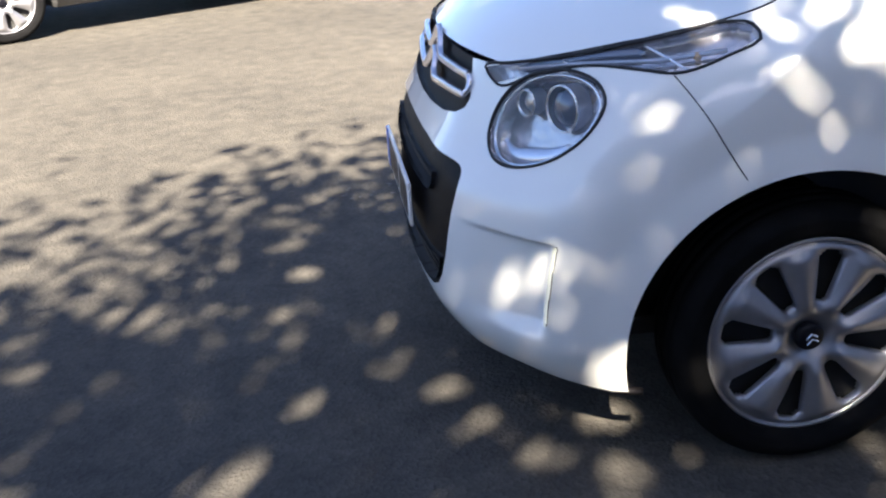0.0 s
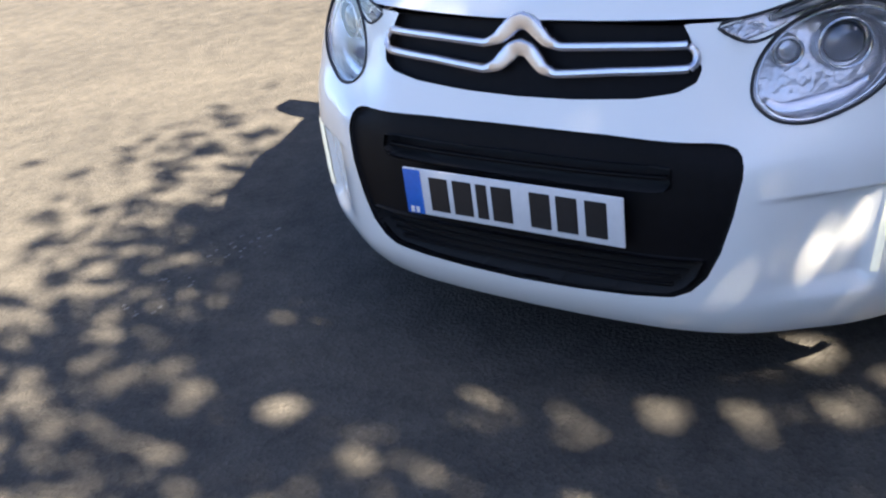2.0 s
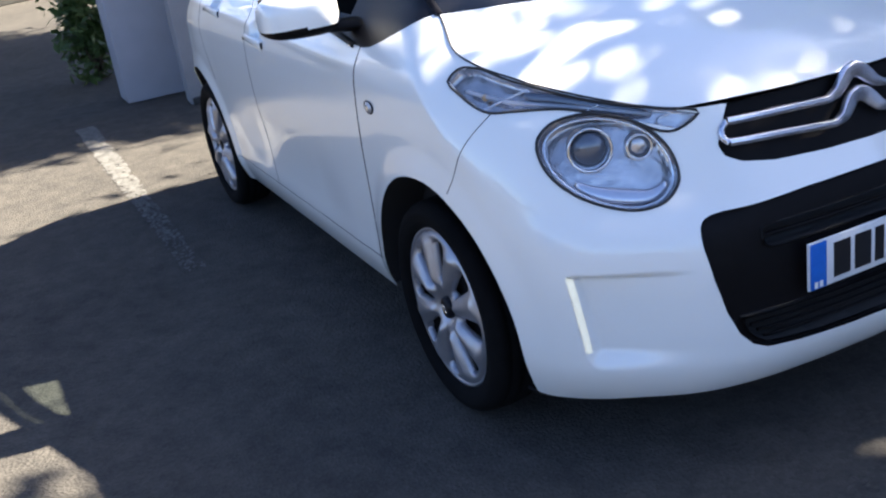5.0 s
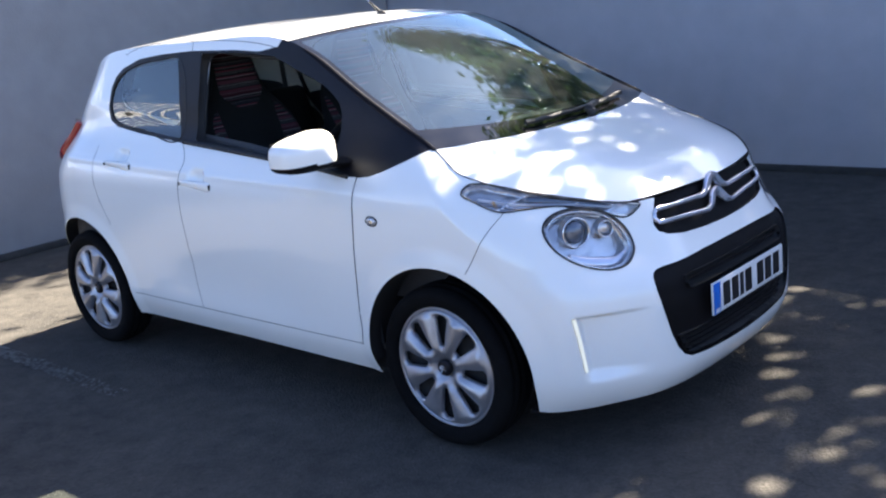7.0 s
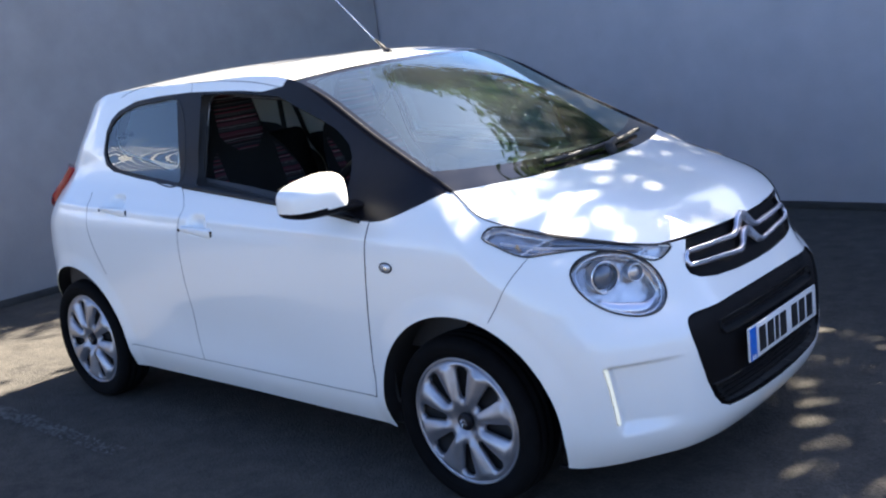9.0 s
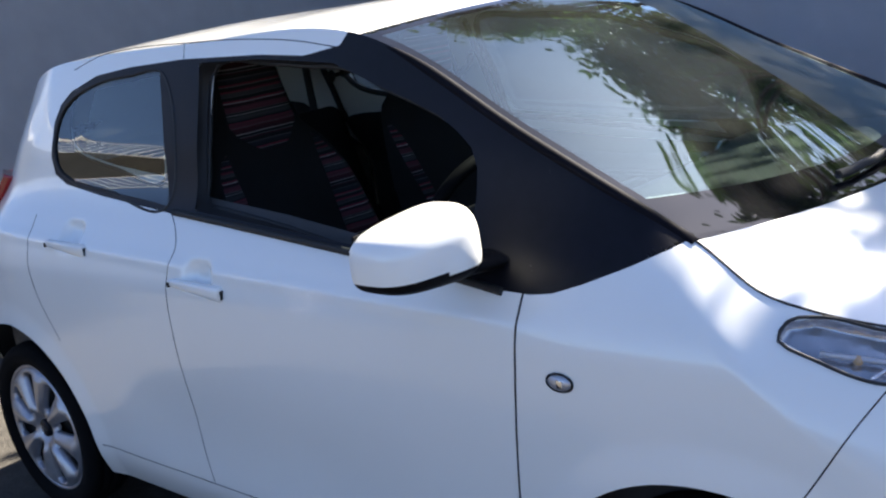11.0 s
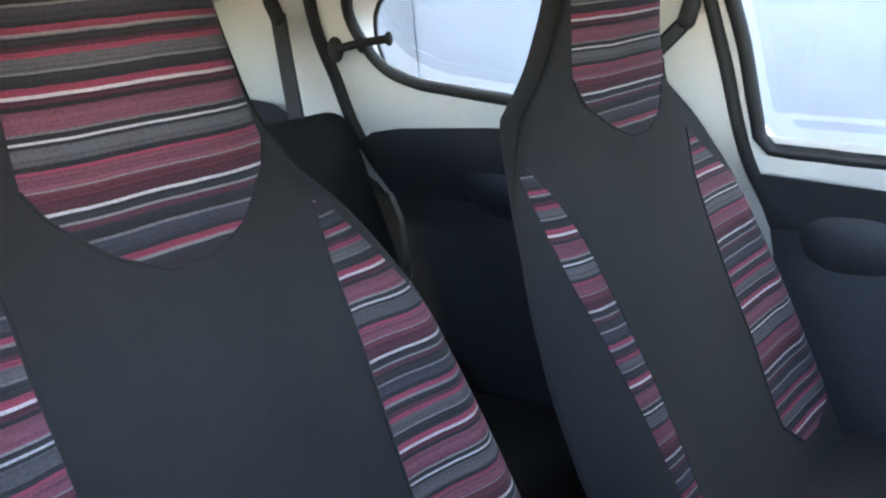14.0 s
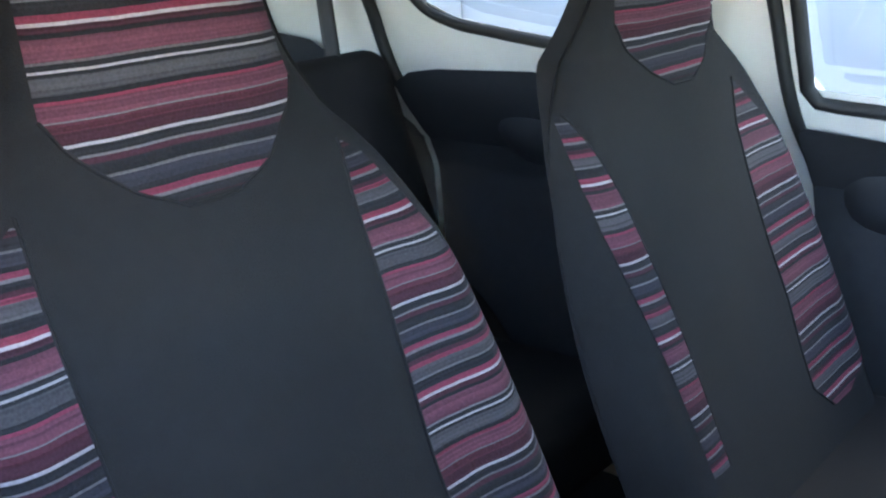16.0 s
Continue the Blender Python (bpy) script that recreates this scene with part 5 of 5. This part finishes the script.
# ---- seats ----
def front_seat(yc, x_low, z_low, lean, cloth, swell, inner, outer, head_lean=.02, slim=1.0):
    """A one-piece backrest and headrest, cushion below. inner and outer: the striped bands towards and away from the car's middle, as (offset, z)."""
    n, mrows = 121, 124
    zz = np.linspace(.58, 1.395, mrows)
    side = 1 if yc < 0 else -1
    W = spline(zz, [(.56, .265), (.70, .280), (.86, .282), (.94, .273), (.99, .264), (1.04, .252), (1.08, .238), (1.12, .216), (1.16, .184), (1.20, .154), (1.26, .130), (1.32, .115), (1.36, .104), (1.38, .090), (1.40, .07)])
    W = W * (1 - (1 - slim) * smooth01((zz - 1.14) / .10))
    half = (n - 1) * 2 // 3
    tf = np.linspace(-1, 1, half + 1)
    tb = np.linspace(1, -1, n - half)[1:]
    thick = spline(zz, [(.56, .15), (.9, .12), (1.08, .085), (1.15, .07), (1.25, .06), (1.36, .05), (1.40, .02)])
    bend = 1.155
    G = np.zeros((n, mrows, 3))

    def face(z):
        """The seat's front in the middle: leaning below the neck, upright above it."""
        low_ = x_low - lean * (min(z, bend) - z_low)
        return low_ - head_lean * max(0, z - bend) + .035 * math.exp(-((z - bend) / .06) ** 2) * lean * .4

    for j, (z, w_, th) in enumerate(zip(zz, W, thick)):
        yf = w_ * np.sign(tf) * (1 - (1 - np.abs(tf)) ** 1.12)
        bol = swell * np.exp(-((np.abs(yf) - .225) / .05) ** 2) * smooth01((1.10 - z) / .10)
        pad = .010 * np.cos(yf / max(w_, .01) * 1.4) - .010 - .022 * smooth01((z - 1.08) / .08) * np.abs(tf) ** 3
        xf = face(z) + bol + pad - th * .5 * np.abs(tf) ** 7
        yb = w_ * np.sign(tb) * np.minimum(1, np.abs(tb) ** .9)
        xb = face(z) - th * (1 - .5 * np.abs(tb) ** 5)
        G[:, j] = np.stack([np.r_[xf, xb], yc + np.r_[yf, yb], np.full(n, z)], 1)
    N = grid_normals(G)
    if N[half // 2, mrows // 3, 0] < 0:
        N = -N
    lab = np.zeros((n - 1, mrows - 1), int)
    head = [(.034, 1.115), (.062, 1.127), (.086, 1.147), (.106, 1.168), (.117, 1.190), (.113, 1.232), (.108, 1.30), (.101, 1.36), (.094, 1.374)]
    head = [(a * (1 - (1 - slim) * smooth01((b - 1.14) / .10)), b) for a, b in head]
    mark(G, N, lab, FRONT_VIEW, [(yc + a, b) for a, b in head] + [(yc - a, b) for a, b in head[::-1]], 1)
    mark(G, N, lab, FRONT_VIEW, [(yc + side * a, b) for a, b in inner], 2)
    mark(G, N, lab, FRONT_VIEW, [(yc - side * a, b) for a, b in outer], 3)
    global FLIP
    keep = FLIP
    FLIP = -1 if np.cross(G[half // 2 + 1, 40] - G[half // 2, 40], G[half // 2, 41] - G[half // 2, 40])[0] < 0 else 1
    seat = take(G, N, lab, [0], (1,), "front_seat", DARK_FABRIC, "charcoal cloth front seat with striped red and grey inserts")
    take(G, N, lab, [1], (1,), "headrest_insert", STRIPES_HEAD, "striped maroon, rose and grey cloth", parent=seat, push=-.001)
    for lab_ in (2, 3):
        take(G, N, lab, [lab_], (1,), "bolster_insert", cloth, "striped maroon, rose and grey cloth", parent=seat, push=-.001)
    FLIP = keep

    def seam(outline, name):
        V_ = []
        for a, b in outline:
            j = int(np.argmin(np.abs(zz - b)))
            i = int(np.argmin(np.abs(G[:half + 1, j, 1] - (yc + a))))
            V_.append(G[i, j] + N[i, j] * .0006)
        tube(name, V_, .0016, DARK_FABRIC, seat)

    lower = head[:5]
    seam(curve([(-a, b) for a, b in lower[::-1]] + lower, 40), "piping")
    for sg, strip in ((side, inner), (-side, outer)):
        k = len(strip) // 2
        seam(curve([(sg * a, b) for a, b in strip[:k]], 40), "piping")
    bm = box_bm((.50, .52, .15), (x_low + .26, yc, .545), .055, segments=4)
    for v in bm.verts:
        v.co.z += .05 * (v.co.x - x_low) + .035 * (abs(v.co.y - yc) / .26) ** 3 * (v.co.z > .55)
    part("seat_cushion", bm, DARK_FABRIC, seat)
    part("seat_base", box_bm((.42, .44, .16), (x_low + .24, yc, .38), .02), CARD, seat)


front_seat(-.308, -.360, 1.170, .46, STRIPES_DRIVER, .022,
           [(.153, 1.128), (.142, 1.083), (.137, 1.033), (.132, .989), (.124, .94), (.112, .857), (.105, .70), (.245, .70), (.258, .80), (.262, .835), (.260, .89), (.252, .937), (.239, .989), (.219, 1.035), (.203, 1.074), (.178, 1.111)],
           [(.155, 1.128), (.160, 1.083), (.163, 1.033), (.165, .989), (.166, .94), (.168, .857), (.168, .70), (.245, .70), (.258, .80), (.262, .835), (.260, .89), (.252, .937), (.239, .989), (.219, 1.035), (.203, 1.074), (.178, 1.111)])
front_seat(.335, -.199, .952, .40, STRIPES_PASSENGER, .010,
           [(.214, 1.105), (.203, 1.062), (.197, 1.021), (.192, .979), (.186, .933), (.182, .896), (.178, .857), (.176, .72), (.212, .72), (.220, .834), (.226, .884), (.231, .932), (.236, .986), (.235, 1.03), (.228, 1.075), (.221, 1.103)],
           [(.124, 1.094), (.097, 1.044), (.083, .982), (.072, .90), (.070, .828), (.058, .763), (.055, .72), (.095, .684), (.15, .682), (.226, .707), (.262, .757), (.266, .82), (.260, .876), (.240, .954), (.205, 1.017), (.150, 1.071)], head_lean=-.20, slim=.97)

bm = box_bm((.14, 1.22, .62), (0, 0, 0), .05, turn=Matrix.Rotation(radians(-18), 4, "Y"), segments=4)
bmesh.ops.translate(bm, vec=(-.98, 0, .80), verts=bm.verts)
bench = part("rear_bench", bm, DARK_FABRIC, car, "charcoal cloth rear bench")
part("bench_cushion", box_bm((.46, 1.22, .16), (-.70, 0, .50), .05, segments=4), DARK_FABRIC, bench)

# ---- dashboard and steering wheel ----
prof = [(1.20, .985), (1.10, .998), (.95, .995), (.80, .985), (.68, .965), (.60, .93), (.575, .88), (.585, .80), (.62, .70), (.70, .58), (.80, .50), (1.04, .50), (1.20, .62)]
ys = np.r_[-.665, -.64, np.linspace(-.55, .55, 12), .64, .665]
V = [(x - .04 * (abs(y) / .66) ** 4, y, z - (.02 if abs(y) > .65 else 0)) for y in ys for x, z in prof]
m_ = len(prof)
F = [(i * m_ + j, i * m_ + (j + 1) % m_, (i + 1) * m_ + (j + 1) % m_, (i + 1) * m_ + j) for i in range(len(ys) - 1) for j in range(m_)]
F += [tuple(range(m_)), tuple((len(ys) - 1) * m_ + j for j in range(m_))[::-1]]
dash = mesh_object("dashboard", V, F, DASH, car, "black grained dashboard")
dash.data.set_sharp_from_angle(angle=radians(45))


def ring_at(c, axis, R, n=48):
    t = Vector(axis).to_track_quat("Z", "Y").to_matrix()
    return [Vector(c) + t @ Vector((R * math.cos(a), R * math.sin(a), 0)) for a in np.linspace(0, 2 * math.pi, n, endpoint=False)]


for y in (-.565, .565):
    vent = tube("air_vent", ring_at((.585, y, .905), (-1, 0, .25), .045), .008, CHROME, dash, "round air vent with bright ring", closed=True, sides=8, up=(1, 0, 0))
    bm = bmesh.new()
    bmesh.ops.create_cone(bm, cap_ends=True, segments=32, radius1=.044, radius2=.044, depth=.015)
    bmesh.ops.transform(bm, matrix=Matrix.Translation((.587, y, .904)) @ Vector((-1, 0, .25)).to_track_quat("Z", "Y").to_matrix().to_4x4(), verts=bm.verts)
    part("vent_slats", bm, CARD, vent)
pod = part("instrument_pod", box_bm((.10, .22, .10), (.562, -.325, 1.018), .03, segments=4), WHEEL_RIM, dash)
part("instrument_glass", box_bm((.004, .17, .085), (.5105, -.325, 1.018), .0015), BLACK_GLOSS, pod)
part("pod_stand", box_bm((.07, .12, .08), (.58, -.325, .960), .012), DASH, pod)
part("centre_stack", box_bm((.05, .24, .30), (.585, 0, .80), .02, segments=3), BLACK_GLOSS, dash)
part("gear_lever", join_bm(box_bm((.03, .03, .18), (.42, 0, .52), .01), box_bm((.05, .045, .07), (.42, 0, .63), .02, segments=4)), CARD, car)
axis = Vector((-math.cos(radians(27)), 0, math.sin(radians(27))))
wheel_c = Vector((.365, -.315, .935))
sw = tube("steering_wheel", ring_at(wheel_c, axis, .182, 64), .0165, WHEEL_RIM, car, "black three-spoke steering wheel", closed=True, sides=12, up=axis)
turn = axis.to_track_quat("Z", "Y").to_matrix().to_4x4()
part("wheel_boss", box_bm((.13, .12, .05), (0, 0, 0), .03, segments=4, turn=Matrix.Translation(wheel_c - axis * .02) @ turn), CARD, sw)
for d in (Vector((0, 1, 0)), Vector((0, -1, 0)), Vector((-.45, 0, -.9))):
    dd = (d - axis * d.dot(axis)).normalized()
    tube("spoke", [wheel_c - axis * .015 + dd * .05, wheel_c - axis * .008 + dd * .11, wheel_c + dd * .178], [.022, .016, .012], LAMP_BEZEL if d.z == 0 else CARD, sw, sides=8, flat=.6, up=axis)
tube("steering_column", [wheel_c - axis * .03, wheel_c - axis * .20], .030, WHEEL_RIM, sw, sides=12)
for sg in (1, -1):
    tube("stalk", [wheel_c - axis * .05, wheel_c - axis * .045 + Vector((0, sg * .15, .02))], .007, CARD, sw, sides=8)
tagged(part("paper_sheet", box_bm((.104, .078, .002), (0, 0, 0), turn=Matrix.Translation((.889, -.317, 1.0015)) @ Matrix.Rotation(radians(40), 4, "Z")), PAPER, None), "white paper lying on the dashboard behind the windscreen", "paper")


# ---- trees, dark cars and the far railing ----
def leaf_cloud(lumps, count, size, seed, twigs=140, spread=.28, sun_gaps=()):
    """Leaves as small folded blades clustered round twig ends inside ellipsoid lumps, pushed aside along the sun's
    direction to let chosen patches of light through.
    """
    rng = np.random.default_rng(seed)
    vol = np.array([l[1][0] * l[1][1] * l[1][2] * (l[2] if len(l) > 2 else 1) for l in lumps])
    pick = rng.choice(len(lumps), twigs, p=vol / vol.sum())
    d = rng.normal(size=(twigs, 3))
    d /= np.linalg.norm(d, axis=1)[:, None]
    tw = np.array([lumps[k][0] for k in pick]) + d * (rng.random((twigs, 1)) ** .4) * np.array([lumps[k][1] for k in pick])
    c = tw[rng.integers(0, twigs, count)] + rng.normal(size=(count, 3)) * spread * np.array([1, 1, .7])
    for gx, gy, gr in sun_gaps:
        off = c[:, :2] - np.array([gx, gy]) - (c[:, 2:] - 5.0) * np.array([[.19, 1.0]])
        far = np.linalg.norm(off, axis=1)
        near = far < gr
        c[near, :2] += (off / far[:, None] * (gr * (1.0 + .5 * far / gr) - far)[:, None])[near]
    a = rng.normal(size=(count, 3)) * np.array([1, 1, .5]) + np.array([0, 0, -.35])
    a /= np.linalg.norm(a, axis=1)[:, None]
    b = np.cross(a, rng.normal(size=(count, 3)))
    b /= np.linalg.norm(b, axis=1)[:, None]
    n = np.cross(a, b)
    s = size * (.65 + .7 * rng.random((count, 1)))
    V = np.stack([c - a * s, c + b * s * .42 + n * s * .1, c + a * s, c - b * s * .42 + n * s * .1], 1).reshape(-1, 3)
    F = [(4 * i, 4 * i + 1, 4 * i + 2, 4 * i + 3) for i in range(count)]
    return V, F, tw


def tree(trunk_at, lumps, count, size, seed, label, radius=.13, twigs=140, spread=.28, sun_gaps=(), shade_clumps=()):
    V, F, tw = leaf_cloud(lumps, count, size, seed, twigs, spread, sun_gaps)
    # extra leaf clumps, added out of view to shade chosen spots below
    if shade_clumps:
        V2, F2, tw2 = leaf_cloud(shade_clumps, 130 * len(shade_clumps), size, seed + 50, 5 * len(shade_clumps), .14)
        F, V, tw = F + [tuple(q + len(V) for q in f) for f in F2], np.r_[V, V2], np.r_[tw, tw2]
    base = new("tree")
    tagged(base, label, "tree")
    rng = random.Random(seed)
    head = np.mean([np.array(l[0]) for l in lumps], 0)
    x, y = trunk_at
    fork = np.array([x + (head[0] - x) * .3, y + (head[1] - y) * .3, head[2] * .55])
    TV, TF = tube_data(curve([(x, y, -.05), (x + .05, y - .04, head[2] * .25), fork], 14), np.linspace(radius, radius * .65, 14), sides=12)
    TV, TF = list(TV), list(TF)
    for k, t in enumerate(tw[::7]):
        mid = (fork + t) / 2 + np.array([rng.uniform(-.2, .2), rng.uniform(-.2, .2), rng.uniform(0, .3)])
        a, b = tube_data(curve([fork, mid, t], 9), np.linspace(radius * .32, .008, 9), sides=6)
        TF += [tuple(q + len(TV) for q in f) for f in b]
        TV += list(a)
    mesh_object("trunk", TV, TF, BARK, base, "brown trunk with spreading limbs")
    mesh_object("crown", V, F, LEAF, base, "loose crown of small green leaves", smooth=False)
    return base


# small heavy lumps, openings and added clumps set the light and shade by the front wheel
tree((4.3, 5.6), [((3.9, 5.5, 5.2), (1.7, 1.6, .55), .6), ((2.7, 4.2, 4.9), (1.1, 1.0, .55)), ((5.5, 6.0, 5.0), (1.2, 1.2, .6)), ((2.55, 3.45, 4.7), (.5, .45, .35)), ((3.9, 4.6, 4.9), (1.1, .8, .4), .7), ((2.5, 4.95, 5.0), (.45, .5, .3), 4), ((4.4, 6.4, 5.5), (1.6, 1.2, .5)),
                  ((2.15, 5.3, 5.0), (.8, .75, .4), 1.5), ((2.42, 4.15, 4.9), (.42, .70, .3), 4.5), ((3.3, 6.15, 5.1), (.65, .5, .35), 4), ((3.0, 5.8, 5.05), (.5, .45, .3), 3), ((1.92, 2.98, 4.9), (.12, .05, .05), 170)],
     12500, .070, 11, "broad green tree overhanging the side wall", twigs=420, spread=.24,
     sun_gaps=[(2.82, 5.31, 0.073), (2.76, 5.48, 0.082), (2.66, 5.63, 0.077), (2.46, 5.53, 0.077), (3.33, 5.58, 0.120), (2.51, 5.76, 0.069), (3.16, 5.31, 0.069), (2.95, 4.93, 0.077), (3.67, 4.69, 0.086), (3.15, 4.50, 0.069)],
     shade_clumps=[((2.27, 5.88, 5.0), (.16, .14, .12)), ((2.06, 5.93, 5.0), (.18, .16, .12)), ((2.04, 5.50, 5.0), (.20, .18, .12)), ((2.22, 6.05, 5.0), (.20, .14, .12))])
tree((-.3, 6.6), [((-.3, 6.4, 3.6), (1.4, .9, .9)), ((.45, 4.6, 5.0), (.95, .5, .4), 5), ((-.2, 5.6, 4.6), (1.2, .8, .7))],
     13000, .085, 12, "smaller green tree standing behind the side wall", twigs=190)
# openings in this crown are placed to drop light flecks on the shaded tarmac
tree((-5.0, 2.6), [((-4.7, 2.3, 4.4), (1.4, 1.7, .8)), ((-5.6, 1.2, 4.2), (1.4, 1.2, .8)), ((-4.2, 3.4, 4.7), (1.2, 1.2, .8)), ((-6.6, 2.4, 4.4), (1.5, 1.6, .9)), ((-4.7, -.5, 4.7), (1.4, .9, .5)), ((-8.3, 2.2, 4.6), (1.6, 1.9, .9)), ((-9.9, 1.4, 4.7), (1.5, 1.8, .8))],
     60000, .10, 13, "green tree behind the rear wall, shading the tarmac", twigs=560,
     sun_gaps=[(-9.17, 2.49, .30), (-4.47, 2.66, .20), (-3.48, 3.13, .15), (-2.62, 3.71, .14), (-2.21, 4.23, .12), (-3.25, 2.70, .16), (-2.97, 3.02, .14), (-5.6, 2.3, .18), (-7.1, 2.6, .22), (-3.9, 2.4, .16)])
tree((-2.5, 8.0), [((-2.4, 6.2, 6.8), (.6, 1.4, 1.2)), ((-2.4, 8.4, 7.2), (.6, 1.4, 1.3))],
     12000, .09, 15, "tall green tree behind the side wall", twigs=180)
bush = new("bush")
tagged(bush, "low green bush at the end of the rear wall", "bush")
V, F, tw = leaf_cloud([((-5.75, -.72, .50), (.20, .20, .50))], 1500, .05, 14, 60, .08)
mesh_object("leaves", V, F, LEAF, bush, smooth=False)
TV, TF = [], []
for t in tw[::4]:
    a, b = tube_data(curve([(-5.75, -.72, -.02), (np.array((-5.75, -.72, 0.1)) + t) / 2, t], 6), np.linspace(.012, .004, 6), sides=5)
    TF += [tuple(q + len(TV) for q in f) for f in b]
    TV += list(a)
mesh_object("stems", TV, TF, BARK, bush)

weed = new("weed")
tagged(weed, "small green weed growing at the wall's foot", "weed")
V, F, tw = leaf_cloud([((1.20, 3.70, .04), (.06, .02, .03))], 45, .016, 21, 10, .014)
mesh_object("leaves", V, F, LEAF, weed, smooth=False)
TV, TF = [], []
for t in tw:
    a, b = tube_data(curve([(1.20, 3.71, -.01), (np.array((1.20, 3.71, .03)) + t) / 2, t], 5), np.linspace(.003, .0015, 5), sides=5)
    TF += [tuple(q + len(TV) for q in f) for f in b]
    TV += list(a)
mesh_object("stems", TV, TF, LEAF, weed)

# two dark parked cars of the same make-up, seen low at the edge of the yard
DARK_SWAP = {CAR_WHITE.name: BLACK_PAINT, BLACK_GLOSS.name: BLACK_GLOSS}
OUTER = ("body_shell", "front_bumper", "front_wing", "front_door", "rear_door", "window_surround", "rear_side_window", "tail_lamp", "passenger_side_window", "tailgate", "rear_window", "bonnet", "roof", "windscreen", "windscreen_border",
         "bumper_insert", "grille", "headlamp", "wheel", "wheel_housing", "underbody", "door_mirror", "door_handle", "lamp_lens", "wheel_trim", "wheel_disc", "rim_edge", "hub_cap", "indicator_lamp", "light_strip", "wing_seam", "door_seam", "sill_seam")


def dark_car(m, label):
    base = new("parked_car")
    base.matrix_world = m
    tagged(base, label, "car", "dark parked cars")

    def clone(o, parent):
        c = new(o.name.split(".")[0], o.data)
        c.parent = parent
        c.matrix_basis = o.matrix_basis.copy()
        if o.data.materials and o.data.materials[0].name in DARK_SWAP:
            c.material_slots[0].link = "OBJECT"
            c.material_slots[0].material = DARK_SWAP[o.data.materials[0].name]
        for k in o.children:
            if k.name.split(".")[0] in OUTER:
                clone(k, c)

    for o in list(car.children):
        if o.name.split(".")[0] in OUTER and not o.name.startswith("front_seat"):
            clone(o, base)
    return base


dark_car(pose(3.51, -6.58, 0, 0, 0, 208) @ Matrix.Diagonal((1.08, 1.05, 1.02, 1)), "black car parked in the sun across the tarmac")
dark_car(pose(-5.4, -4.85, 0, 0, 0, 164) @ Matrix.Diagonal((1.08, 1.05, 1.02, 1)), "black car parked in leaf shade across the tarmac")

# bank with a white railing, far behind on the open side
bank = part("wall_bank", box_bm((.5, 22, 3.5), (0, 0, 1.75), .03), BANK)
bank.matrix_world = pose(-14.2, -6.0, 0, 0, 0, 23)
tagged(bank, "dark brick retaining bank far across the yard", "bank", kind="structure")
rail = new("railing")
rail.matrix_world = pose(-14.2, -6.0, 3.5, 0, 0, 23)
tagged(rail, "white slanted-bar railing on top of the bank", "railing")
for z in (.06, 1.0):
    part("rail_bar", box_bm((.07, 20, .07), (0, 0, z), .012), RAIL_WHITE, rail)
slat = None
for k in range(70):
    if slat is None:
        slat = part("baluster", box_bm((.04, .06, 1.10), (0, 0, 0), .01, turn=Matrix.Rotation(radians(28), 4, "X")), RAIL_WHITE, rail)
        slat.location = (0, -9.7, .53)
    else:
        s2 = new("baluster", slat.data)
        s2.parent = rail
        s2.location = (0, -9.7 + .28 * k, .53)
